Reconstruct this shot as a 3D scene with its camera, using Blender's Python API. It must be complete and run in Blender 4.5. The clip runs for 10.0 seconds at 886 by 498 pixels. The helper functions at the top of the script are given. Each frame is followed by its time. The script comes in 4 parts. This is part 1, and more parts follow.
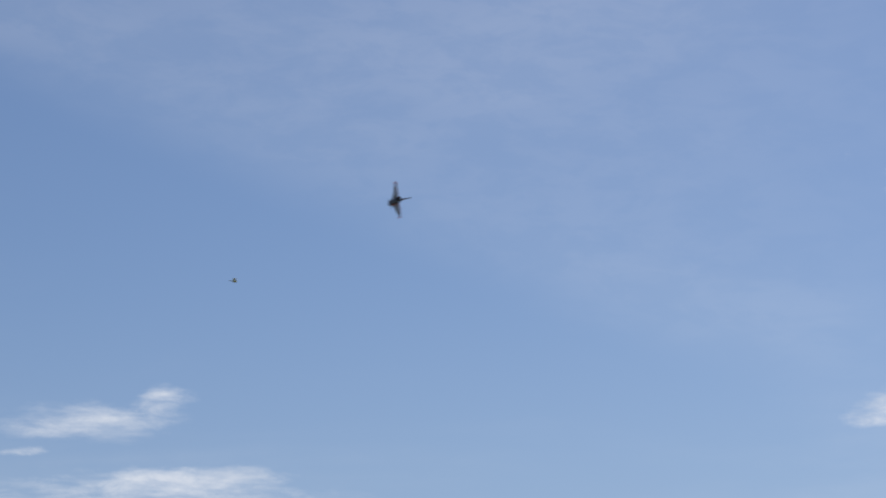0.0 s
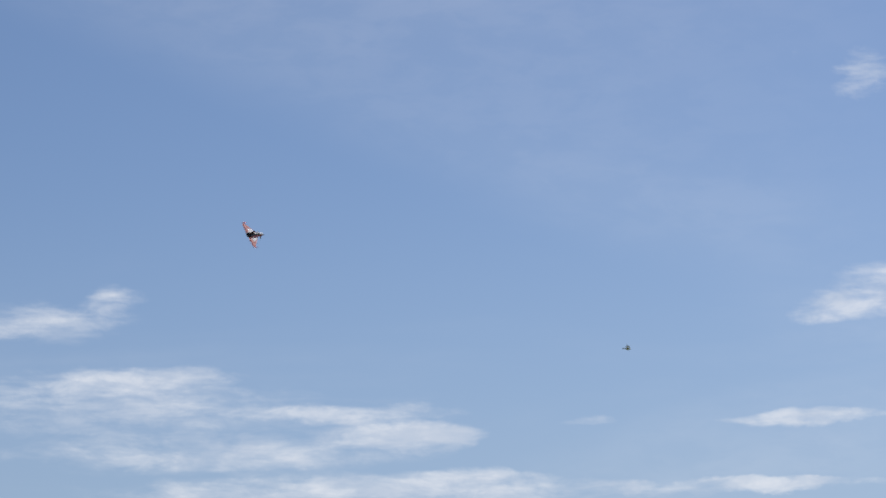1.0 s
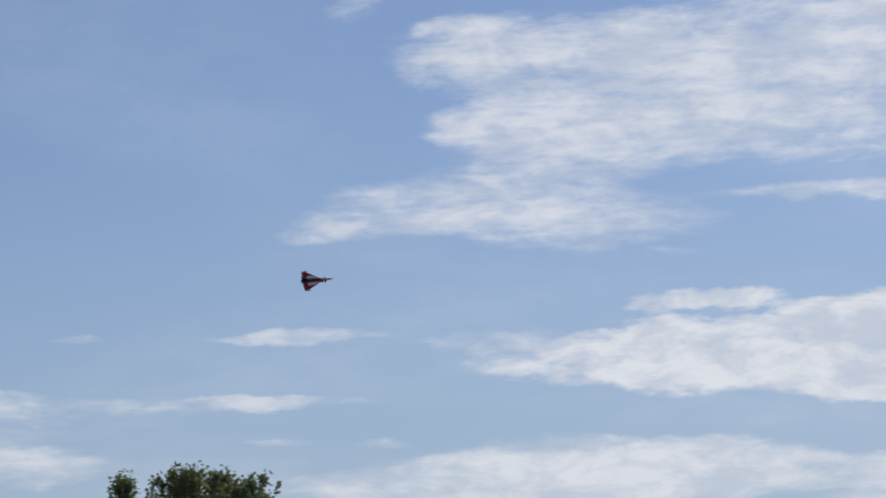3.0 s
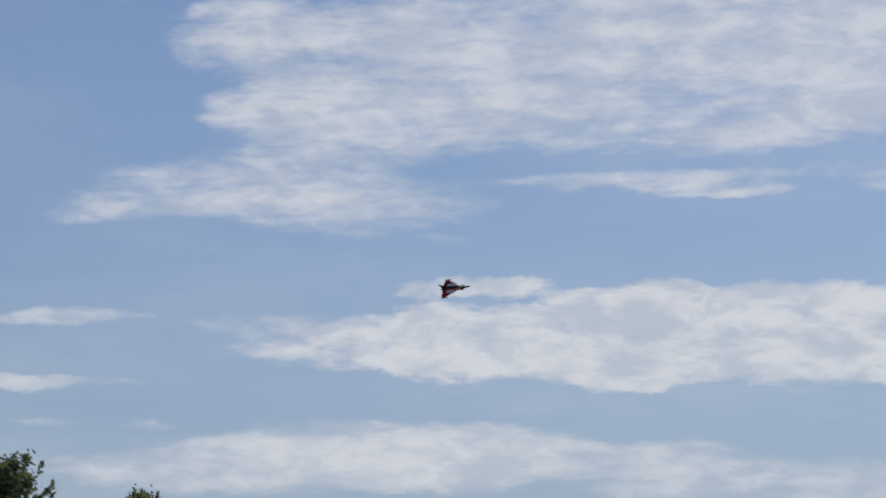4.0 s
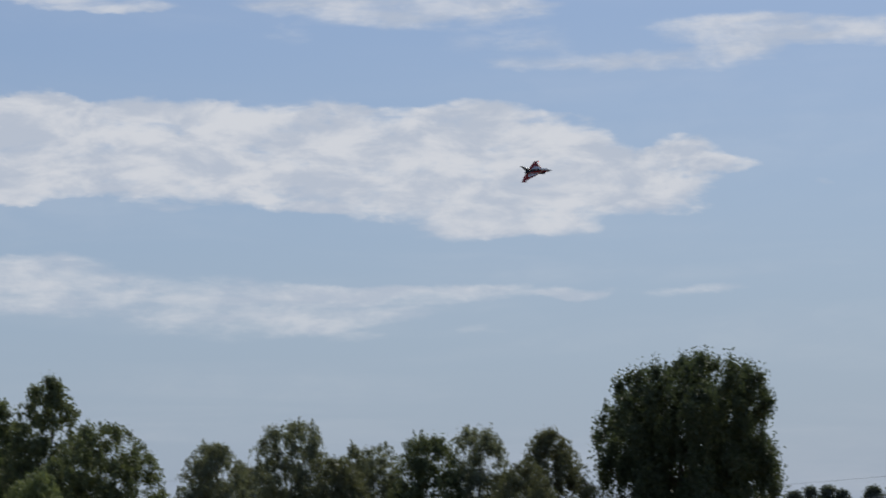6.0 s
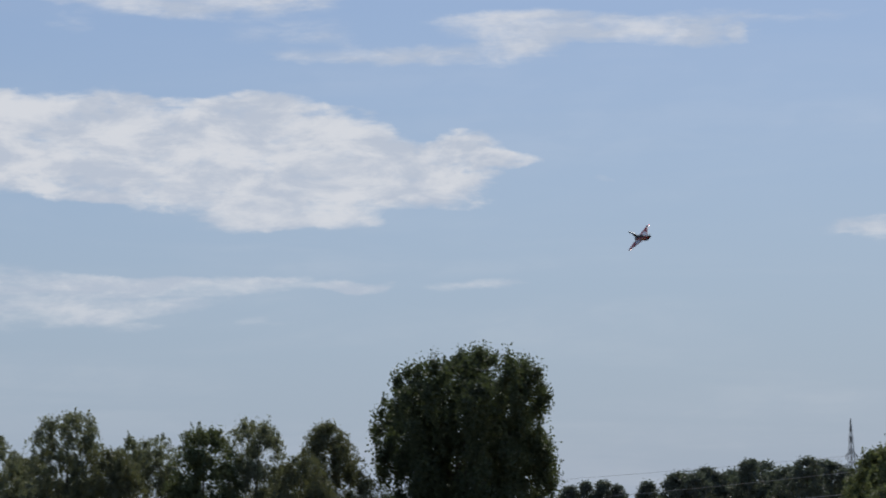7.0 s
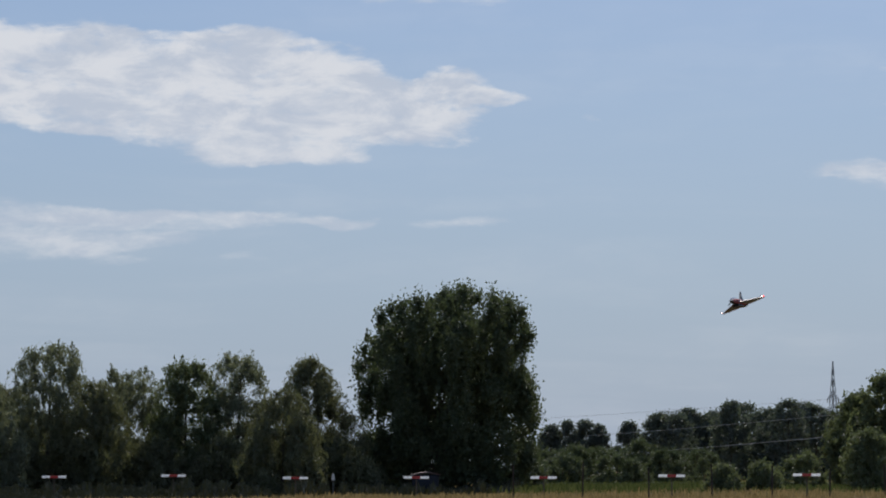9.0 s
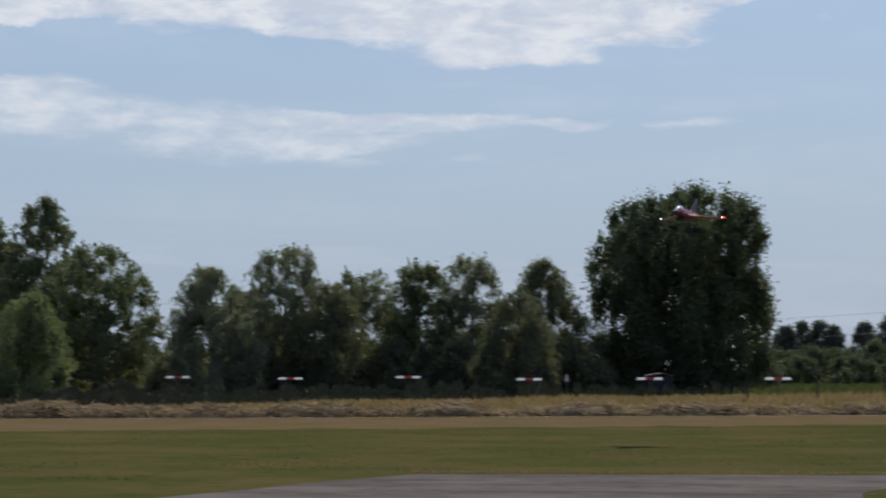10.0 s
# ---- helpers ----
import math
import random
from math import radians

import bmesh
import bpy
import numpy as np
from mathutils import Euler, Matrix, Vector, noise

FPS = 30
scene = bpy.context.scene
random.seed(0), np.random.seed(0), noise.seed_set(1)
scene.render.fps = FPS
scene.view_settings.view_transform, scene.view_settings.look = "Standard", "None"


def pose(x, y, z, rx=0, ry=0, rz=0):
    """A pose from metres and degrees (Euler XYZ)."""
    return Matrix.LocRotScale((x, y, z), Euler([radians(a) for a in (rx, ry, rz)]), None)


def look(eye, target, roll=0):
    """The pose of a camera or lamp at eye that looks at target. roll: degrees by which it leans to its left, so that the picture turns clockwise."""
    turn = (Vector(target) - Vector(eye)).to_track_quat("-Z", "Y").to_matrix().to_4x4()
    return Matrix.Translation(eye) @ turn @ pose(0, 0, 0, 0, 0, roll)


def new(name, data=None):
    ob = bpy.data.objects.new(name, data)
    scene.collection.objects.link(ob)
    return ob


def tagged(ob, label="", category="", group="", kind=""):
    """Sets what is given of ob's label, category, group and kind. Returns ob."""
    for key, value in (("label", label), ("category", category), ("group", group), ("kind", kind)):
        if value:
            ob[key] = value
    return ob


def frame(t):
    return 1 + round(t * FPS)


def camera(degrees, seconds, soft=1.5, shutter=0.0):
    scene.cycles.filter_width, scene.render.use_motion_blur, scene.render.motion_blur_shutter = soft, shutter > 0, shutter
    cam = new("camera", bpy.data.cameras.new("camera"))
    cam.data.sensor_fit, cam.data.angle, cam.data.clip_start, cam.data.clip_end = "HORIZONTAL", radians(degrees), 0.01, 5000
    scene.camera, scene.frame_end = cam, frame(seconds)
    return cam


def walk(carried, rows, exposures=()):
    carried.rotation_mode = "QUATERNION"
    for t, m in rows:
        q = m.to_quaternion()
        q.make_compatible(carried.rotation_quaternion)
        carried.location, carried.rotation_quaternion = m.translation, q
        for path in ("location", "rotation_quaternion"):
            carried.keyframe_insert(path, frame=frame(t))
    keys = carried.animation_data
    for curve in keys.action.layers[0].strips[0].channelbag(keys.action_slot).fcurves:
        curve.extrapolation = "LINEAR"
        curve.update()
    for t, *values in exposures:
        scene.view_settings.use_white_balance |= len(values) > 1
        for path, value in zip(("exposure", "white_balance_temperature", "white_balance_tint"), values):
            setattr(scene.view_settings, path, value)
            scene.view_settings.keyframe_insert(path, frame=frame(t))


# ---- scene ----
LENS = math.degrees(2 * math.atan(784 / 5000))
cam = camera(LENS, 10.0, soft=1.8, shutter=0.24)
EYE = (0.0, 0.0, 1.7)


def aim(yaw, pitch, roll):
    """The eye turned by degrees: yaw to the right, pitch up, roll to its left."""
    y, p = radians(yaw), radians(pitch)
    way = Vector((math.sin(y) * math.cos(p), math.cos(y) * math.cos(p), math.sin(p)))
    return look(EYE, Vector(EYE) + way, roll)


PAN = [
    (0.0, -33.653, 14.230, -0.306), (0.5, -33.023, 13.138, -0.531), (1.0, -32.595, 12.180, -0.811),
    (1.5, -30.667, 10.805, -1.156), (1.8, -29.794, 9.945, -1.436), (2.0, -29.031, 10.202, -1.379),
    (2.5, -25.140, 10.565, -1.740), (2.7, -23.828, 10.371, -1.929), (3.8, -18.237, 10.359, -1.415),
    (4.0, -17.402, 9.867, -1.361), (4.5, -14.918, 8.396, -1.275), (4.8, -12.756, 8.395, -1.100),
    (5.0, -11.483, 8.055, -1.135), (5.2, -9.903, 7.726, -0.900), (5.5, -7.712, 6.868, -0.839),
]
PAN += [
    (5.8, -5.640, 6.258, -1.050), (6.0, -4.705, 5.896, -0.986), (6.2, -3.449, 5.747, -0.924),
    (7.3, 1.000, 5.665, -0.640), (7.5, 1.771, 5.562, -0.681), (8.0, 1.903, 5.877, -0.684),
    (8.5, 0.889, 5.419, -0.568), (9.0, 0.062, 4.425, 0.208), (9.5, -0.800, 3.216, 0.722),
    (9.7, -2.149, 2.688, 0.524), (9.9, -3.801, 2.377, 0.384), (10.0, -4.652, 2.418, 0.133),
]
walk(cam, [(t, aim(y, p, r)) for t, y, p, r in PAN],
     [(0.0, 0.0), (2.5, -0.04), (3.8, -0.30), (5.5, -0.33), (6.4, -0.30), (7.5, -0.24), (9.4, -0.22), (10.0, -0.08)])


# ---- world and sun ----
SUN_AZ, SUN_EL = 12.0, 43.0


class Nodes:
    """Short-hand for a node tree."""

    def __init__(self, tree):
        self.t = tree
        tree.nodes.clear()

    def add(self, kind):
        return self.t.nodes.new(kind)

    def put(self, socket, v):
        if isinstance(v, bpy.types.NodeSocket):
            self.t.links.new(v, socket)
        elif v is not None:
            socket.default_value = v

    def math(self, op, a, b=None, c=None, clamp=False):
        n = self.add("ShaderNodeMath")
        n.operation, n.use_clamp = op, clamp
        for s, v in zip(n.inputs, (a, b, c)):
            self.put(s, v)
        return n.outputs[0]

    def vec(self, op, a, b=None, out=0):
        n = self.add("ShaderNodeVectorMath")
        n.operation = op
        self.put(n.inputs[0], a)
        self.put(n.inputs[1], b)
        return n.outputs[out]

    def noise(self, vector, scale, detail=6.0, rough=0.6, distort=0.0):
        n = self.add("ShaderNodeTexNoise")
        self.put(n.inputs["Vector"], vector)
        n.inputs["Scale"].default_value, n.inputs["Detail"].default_value = scale, detail
        n.inputs["Roughness"].default_value, n.inputs["Distortion"].default_value = rough, distort
        return n.outputs[0]

    def ramp(self, fac, lo, hi, a=0.0, b=1.0):
        n = self.add("ShaderNodeMapRange")
        n.interpolation_type = "SMOOTHSTEP"
        for s, v in zip(n.inputs, (fac, lo, hi, a, b)):
            self.put(s, v)
        return n.outputs[0]

    def mix(self, fac, a, b, blend="MIX"):
        n = self.add("ShaderNodeMix")
        n.data_type, n.blend_type = "RGBA", blend
        self.put(n.inputs[0], fac)
        for s, v in ((n.inputs[6], a), (n.inputs[7], b)):
            self.put(s, (*v, 1.0) if isinstance(v, tuple) and len(v) == 3 else v)
        return n.outputs[2]


def build_world():
    world = bpy.data.worlds.new("sky")
    scene.world = world
    world.use_nodes = True
    n = Nodes(world.node_tree)
    sky = n.add("ShaderNodeTexSky")
    sky.sky_type, sky.sun_disc = "NISHITA", False
    sky.sun_elevation, sky.sun_rotation = radians(SUN_EL), radians(SUN_AZ)
    sky.air_density, sky.dust_density, sky.ozone_density, sky.altitude = 1.0, 0.6, 2.5, 100.0
    way = n.add("ShaderNodeTexCoord").outputs["Generated"]
    xyz = n.add("ShaderNodeSeparateXYZ")
    n.put(xyz.inputs[0], way)
    x, y, z = xyz.outputs
    az = n.math("DEGREES", n.math("ARCTAN2", x, y))
    el = n.math("DEGREES", n.math("ARCSINE", z))
    here = n.add("ShaderNodeCombineXYZ")
    n.put(here.inputs[0], az)
    n.put(here.inputs[1], el)
    here = here.outputs[0]
    # the cloud layer as a level sheet: streaks narrow towards the horizon
    zz = n.math("MAXIMUM", n.math("ADD", z, 0.05), 0.02)
    flat = n.add("ShaderNodeCombineXYZ")
    n.put(flat.inputs[0], n.math("DIVIDE", x, zz))
    n.put(flat.inputs[1], n.math("DIVIDE", y, zz))
    flat = flat.outputs[0]
    stretched = n.vec("MULTIPLY", here, (0.42, 1.0, 1.0))
    # ragged outlines: the places are bent by noise
    bend = n.add("ShaderNodeTexNoise")
    n.put(bend.inputs["Vector"], stretched)
    bend.inputs["Scale"].default_value, bend.inputs["Detail"].default_value = 1.5, 6.0
    bend.inputs["Roughness"].default_value = 0.6
    shift = n.vec("MULTIPLY", n.vec("SUBTRACT", bend.outputs["Color"], (0.5, 0.5, 0.5)), (1.6, 0.55, 0.0))
    bent = n.vec("ADD", here, shift)
    sheet, heap = [], []

    def cloud(kind, a, e, w, h, s):
        d = n.vec("MULTIPLY", n.vec("SUBTRACT", bent, (a, e, 0.0)), (1 / w, 1 / h, 0.0))
        soft_rim = 1.0 if kind is sheet else 1.35
        m = n.math("MULTIPLY", n.math("SUBTRACT", 1.25, n.vec("DOT_PRODUCT", d, d, 1)), 0.8 * soft_rim, clamp=True)
        m = n.math("MULTIPLY", m, s)
        # two that overlap thicken one another
        kind[:] = [m if not kind else n.math("SUBTRACT", n.math("ADD", kind[0], m), n.math("MULTIPLY", kind[0], m))]

    cloud(sheet, -39.36, 11.21, 0.70, 0.30, 0.6)
    cloud(sheet, -41.24, 10.66, 2.22, 0.48, 0.48)
    cloud(sheet, -42.25, 10.08, 0.70, 0.14, 0.5)
    cloud(sheet, -39.98, 10.83, 1.40, 0.28, 0.4)
    cloud(sheet, -24.76, 10.80, 0.82, 0.52, 0.32)
    cloud(sheet, -40.36, 9.14, 4.87, 0.80, 0.38)
    cloud(sheet, -38.31, 9.67, 1.86, 0.28, 0.35)
    cloud(sheet, -34.73, 8.87, 2.55, 0.18, 0.6)
    cloud(sheet, -33.34, 8.37, 1.39, 0.25, 0.6)
    cloud(sheet, -23.85, 15.45, 0.71, 0.69, 0.5)
    cloud(sheet, -25.23, 15.86, 0.30, 0.18, 0.3)
    cloud(sheet, -24.62, 16.40, 0.22, 0.14, 0.25)
    cloud(sheet, -37.44, 8.03, 4.86, 0.39, 0.45)
    cloud(sheet, -33.77, 8.44, 1.74, 0.28, 0.5)
    cloud(sheet, -34.24, 7.35, 5.55, 0.34, 0.62)
    cloud(sheet, -31.93, 7.58, 0.92, 0.23, 0.6)
    cloud(sheet, -27.33, 7.28, 3.47, 0.18, 0.4)
    cloud(sheet, -35.96, 6.34, 5.53, 0.57, 0.8)
    cloud(sheet, -30.35, 6.06, 1.73, 0.46, 0.75)
    cloud(sheet, -25.44, 8.59, 2.20, 0.16, 0.28)
    cloud(sheet, -29.72, 8.62, 0.70, 0.09, 0.18)
    cloud(sheet, -36.87, 8.60, 5.56, 1.03, 0.26)
    cloud(sheet, -33.78, 6.92, 8.31, 0.69, 0.38)
    cloud(sheet, -39.04, 9.34, 2.09, 0.46, 0.4)
    cloud(sheet, -21.18, 14.21, 1.77, 0.92, 0.5)
    cloud(sheet, -20.19, 12.90, 2.35, 0.86, 0.55)
    cloud(sheet, -33.30, 8.39, 1.39, 0.32, 0.6)
    cloud(sheet, -20.53, 5.62, 4.15, 0.57, 0.95)
    cloud(sheet, -17.34, 5.71, 2.99, 0.69, 0.9)
    cloud(sheet, -29.64, 8.62, 0.70, 0.09, 0.2)
    cloud(sheet, -12.99, 14.08, 6.14, 1.60, 1.0)
    cloud(sheet, -19.93, 14.50, 3.08, 0.57, 0.6)
    cloud(sheet, -9.16, 13.78, 3.07, 1.72, 1.0)
    cloud(sheet, -18.06, 13.90, 3.54, 1.03, 0.8)
    cloud(sheet, -21.58, 14.29, 2.01, 0.80, 0.55)
    cloud(sheet, -19.26, 12.44, 3.29, 1.09, 0.85)
    cloud(sheet, -21.01, 12.69, 1.29, 0.69, 0.45)
    cloud(sheet, -15.97, 12.70, 3.76, 0.92, 0.85)
    cloud(sheet, -21.61, 11.21, 3.27, 0.69, 0.8)
    cloud(sheet, -23.70, 10.76, 1.98, 0.39, 0.5)
    cloud(sheet, -19.06, 10.72, 2.92, 0.69, 0.65)
    cloud(sheet, -17.33, 10.05, 0.81, 0.16, 0.35)
    cloud(sheet, -11.91, 11.93, 3.28, 0.52, 0.6)
    cloud(sheet, -13.10, 11.15, 3.50, 0.25, 0.75)
    cloud(sheet, -11.49, 10.89, 1.28, 0.21, 0.6)
    cloud(sheet, -9.01, 12.25, 1.76, 0.69, 0.5)
    cloud(sheet, -9.17, 11.18, 1.40, 0.46, 0.35)
    cloud(sheet, -24.97, 8.61, 1.97, 0.18, 0.65)
    cloud(sheet, -25.99, 7.29, 1.39, 0.16, 0.7)
    cloud(sheet, -24.17, 7.30, 1.85, 0.09, 0.35)
    cloud(sheet, -23.49, 6.38, 0.81, 0.11, 0.45)
    cloud(sheet, -25.76, 6.46, 0.92, 0.14, 0.5)
    cloud(sheet, -20.95, 8.40, 1.97, 0.34, 0.6)
    cloud(sheet, -23.61, 5.62, 2.76, 0.46, 0.7)
    cloud(sheet, -19.61, 5.92, 3.69, 0.55, 0.85)
    cloud(sheet, -17.09, 5.58, 3.22, 0.69, 0.85)
    cloud(sheet, -21.34, 5.27, 3.80, 0.41, 0.75)
    cloud(sheet, -15.48, 5.77, 1.27, 0.18, 0.5)
    cloud(sheet, -6.53, 12.61, 4.93, 0.57, 0.9)
    cloud(sheet, -10.04, 12.27, 3.52, 0.52, 0.6)
    cloud(sheet, -7.16, 11.04, 1.98, 0.44, 0.65)
    cloud(sheet, -4.51, 10.83, 2.57, 0.48, 0.65)
    cloud(sheet, -3.17, 10.03, 1.51, 0.57, 0.4)
    cloud(sheet, -18.45, 5.70, 2.99, 0.64, 0.9)
    cloud(sheet, -15.71, 5.61, 1.38, 0.41, 0.5)
    cloud(sheet, -13.08, 5.18, 2.19, 0.69, 0.65)
    cloud(sheet, -3.43, 6.26, 2.31, 0.25, 0.75)
    cloud(sheet, -10.28, 6.80, 0.92, 0.16, 0.45)
    cloud(sheet, -12.99, 5.48, 1.73, 0.44, 0.75)
    cloud(sheet, -10.50, 4.95, 3.11, 0.55, 0.62)
    cloud(sheet, -7.41, 4.75, 3.33, 0.53, 0.75)
    cloud(sheet, -5.00, 5.00, 3.68, 0.23, 0.85)
    cloud(sheet, -2.12, 4.92, 0.81, 0.15, 0.9)
    cloud(sheet, 0.34, 4.96, 1.21, 0.15, 0.6)
    cloud(sheet, -8.56, 4.34, 2.64, 0.30, 0.5)
    cloud(sheet, -6.39, 4.12, 0.80, 0.14, 0.5)
    cloud(sheet, -3.86, 4.23, 0.69, 0.14, 0.35)
    cloud(sheet, -5.60, 10.75, 3.15, 0.37, 0.65)
    cloud(sheet, -11.49, 10.84, 1.52, 0.16, 0.7)
    cloud(sheet, 1.57, 10.14, 1.75, 0.39, 0.75)
    cloud(sheet, 1.44, 9.78, 0.93, 0.25, 0.6)
    cloud(sheet, 3.62, 10.06, 1.63, 0.28, 0.75)
    cloud(sheet, -0.75, 9.62, 3.25, 0.25, 0.4)
    cloud(sheet, -7.69, 10.29, 0.58, 0.25, 0.3)
    cloud(sheet, 1.70, 10.20, 2.21, 0.39, 0.6)
    cloud(sheet, 4.48, 9.95, 1.98, 0.30, 0.7)
    cloud(sheet, 5.73, 9.95, 0.33, 0.18, 0.7)
    cloud(sheet, 8.81, 5.98, 1.50, 0.23, 0.85)
    cloud(sheet, 9.42, 5.74, 1.27, 0.28, 0.8)
    cloud(sheet, 9.82, 7.99, 0.93, 0.15, 0.9)
    cloud(sheet, 9.92, 7.63, 0.81, 0.13, 0.8)
    cloud(sheet, 10.14, 7.33, 1.16, 0.17, 0.9)
    cloud(sheet, 10.82, 7.62, 1.27, 0.57, 0.8)
    cloud(sheet, 9.52, 5.06, 0.69, 0.13, 0.6)
    cloud(sheet, 9.45, 6.99, 0.58, 0.11, 0.5)
    cloud(sheet, 3.05, 7.03, 0.35, 0.11, 0.35)
    cloud(sheet, -0.62, 9.54, 3.25, 0.28, 0.35)
    cloud(sheet, 4.60, 10.31, 4.66, 0.18, 0.4)
    cloud(heap, -19.11, 8.02, 3.01, 0.53, 0.62)
    cloud(heap, -19.15, 5.80, 3.46, 0.46, 0.55)
    cloud(heap, -16.98, 5.52, 2.76, 0.48, 0.5)
    cloud(heap, -16.68, 8.03, 2.89, 0.71, 1.0)
    cloud(heap, -13.58, 7.65, 2.66, 0.76, 1.0)
    cloud(heap, -14.35, 8.59, 1.27, 0.48, 0.9)
    cloud(heap, -16.08, 9.07, 1.16, 0.21, 0.8)
    cloud(heap, -17.88, 9.00, 0.87, 0.21, 0.5)
    cloud(heap, -12.85, 8.71, 0.93, 0.46, 0.9)
    cloud(heap, -10.46, 8.11, 2.89, 0.92, 1.0)
    cloud(heap, -19.39, 5.63, 3.91, 0.48, 0.7)
    cloud(heap, -17.12, 5.76, 2.30, 0.52, 0.6)
    cloud(heap, -17.15, 9.10, 1.28, 0.21, 0.6)
    cloud(heap, -16.72, 7.96, 3.47, 0.85, 1.0)
    cloud(heap, -18.79, 5.70, 2.65, 0.48, 0.6)
    cloud(heap, -13.62, 7.64, 2.31, 0.76, 1.0)
    cloud(heap, -13.02, 8.78, 1.16, 0.41, 0.9)
    cloud(heap, -10.72, 8.11, 2.78, 0.87, 1.0)
    cloud(heap, -7.83, 7.98, 2.78, 0.96, 1.0)
    cloud(heap, -4.39, 7.87, 2.78, 0.96, 1.0)
    cloud(heap, -7.29, 6.99, 1.04, 0.37, 0.8)
    cloud(heap, -13.28, 7.18, 0.92, 0.30, 0.7)
    cloud(heap, -12.64, 7.92, 2.20, 0.99, 1.0)
    cloud(heap, -12.81, 8.82, 0.93, 0.30, 0.85)
    cloud(heap, -9.79, 7.91, 2.66, 0.96, 1.0)
    cloud(heap, -6.80, 7.71, 2.78, 1.03, 1.0)
    cloud(heap, -3.91, 7.84, 2.66, 0.99, 1.0)
    cloud(heap, -3.81, 6.75, 3.12, 0.53, 0.9)
    cloud(heap, -3.36, 6.40, 2.19, 0.37, 0.85)
    cloud(heap, -1.83, 7.74, 1.10, 0.62, 1.0)
    cloud(heap, -0.81, 7.20, 1.73, 0.71, 0.95)
    cloud(heap, 0.18, 7.74, 1.16, 0.39, 0.8)
    cloud(heap, 1.15, 7.51, 0.87, 0.21, 0.8)
    cloud(heap, -0.02, 6.61, 0.92, 0.16, 0.5)
    cloud(heap, -10.37, 7.00, 1.04, 0.28, 0.5)
    cloud(heap, 10.21, 5.78, 1.38, 0.39, 0.8)
    billow = n.noise(stretched, 2.2, 11.0, 0.62, 0.35)
    ripple = n.noise(n.vec("MULTIPLY", here, (0.42, 1.25, 1.0)), 2.3, 10.0, 0.64, 0.4)
    streak = n.noise(n.vec("MULTIPLY", here, (0.16, 1.0, 1.0)), 3.0, 8.0, 0.62, 0.3)
    fray = n.math("ADD", n.math("MULTIPLY", ripple, 0.52), n.math("MULTIPLY", streak, 0.48))
    curl = n.math("ADD", n.math("MULTIPLY", billow, 0.72), n.math("MULTIPLY", streak, 0.28))
    thick = n.math("ADD", heap[0], n.math("MULTIPLY", n.math("SUBTRACT", curl, 0.5), 2.6))
    thick = n.math("MULTIPLY", n.ramp(thick, 0.15, 0.95), n.ramp(heap[0], 0.0, 0.40))
    thin = n.math("ADD", sheet[0], n.math("MULTIPLY", n.math("SUBTRACT", fray, 0.5), 2.7))
    thin = n.math("MULTIPLY", n.math("MULTIPLY", n.ramp(thin, -0.05, 1.15), 0.89), n.ramp(sheet[0], 0.0, 0.55))
    cover = n.math("SUBTRACT", n.math("ADD", thick, thin), n.math("MULTIPLY", thick, thin))
    # thin cirrus veil high up
    veil = n.math("MULTIPLY", n.ramp(n.noise(flat, 0.55, 5.0, 0.55, 0.6), 0.42, 0.72), 0.16)
    # a broad pale film with a slanting lower rim
    film = n.math("MULTIPLY", n.ramp(n.math("ADD", el, n.math("MULTIPLY", az, 0.387)), 0.4, 2.2), n.ramp(az, -31.0, -20.0, 0.085, 0.0))
    veil = n.math("ADD", veil, film)
    cover = n.math("MAXIMUM", n.math("MULTIPLY", cover, 0.93), veil, clamp=True)
    shade = n.ramp(n.noise(stretched, 1.5, 8.0, 0.62, 0.3), 0.38, 0.62)
    white = n.mix(shade, CLOUD_DARK, CLOUD_LIGHT)
    haze = n.ramp(el, -2.0, 15.0, HAZE, 0.0)
    blue = n.mix(1.0, sky.outputs[0], SKY_TINT, "MULTIPLY")
    blue = n.mix(haze, blue, HAZE_COLOUR)
    # clouds pale towards the horizon
    far = n.ramp(el, 1.0, 8.0, 0.75, 1.0)
    seen = n.mix(n.math("MULTIPLY", cover, far), blue, white)
    back = n.add("ShaderNodeBackground")
    n.put(back.inputs[0], seen)
    back.inputs[1].default_value = SKY_STRENGTH
    out = n.add("ShaderNodeOutputWorld")
    n.put(out.inputs[0], back.outputs[0])


# colours of the sky before its strength
SKY_STRENGTH = 0.10
SKY_TINT = (0.70, 0.735, 0.84)
HAZE, HAZE_COLOUR = 0.90, (3.55, 4.55, 6.15)
CLOUD_LIGHT, CLOUD_DARK = (8.1, 8.3, 8.8), (5.9, 6.5, 7.6)
build_world()

sun = new("sun", bpy.data.lights.new("sun", "SUN"))
sun.data.energy, sun.data.angle, sun.data.color = 3.0, radians(0.5), (1.0, 0.95, 0.87)
_a, _e = radians(SUN_AZ), radians(SUN_EL)
sun.matrix_world = look((Vector((math.sin(_a) * math.cos(_e), math.cos(_a) * math.cos(_e), math.sin(_e))) * 200), (0, 0, 0))


# ---- materials ----
def material(name, colour, rough=0.8, metal=0.0, spec=0.3):
    m = bpy.data.materials.new(name)
    m.use_nodes = True
    n = Nodes(m.node_tree)
    b = n.add("ShaderNodeBsdfPrincipled")
    o = n.add("ShaderNodeOutputMaterial")
    n.put(o.inputs[0], b.outputs[0])
    b.inputs["Base Color"].default_value = (*colour, 1)
    b.inputs["Roughness"].default_value, b.inputs["Metallic"].default_value = rough, metal
    b.inputs["Specular IOR Level"].default_value = spec
    return m, n, b


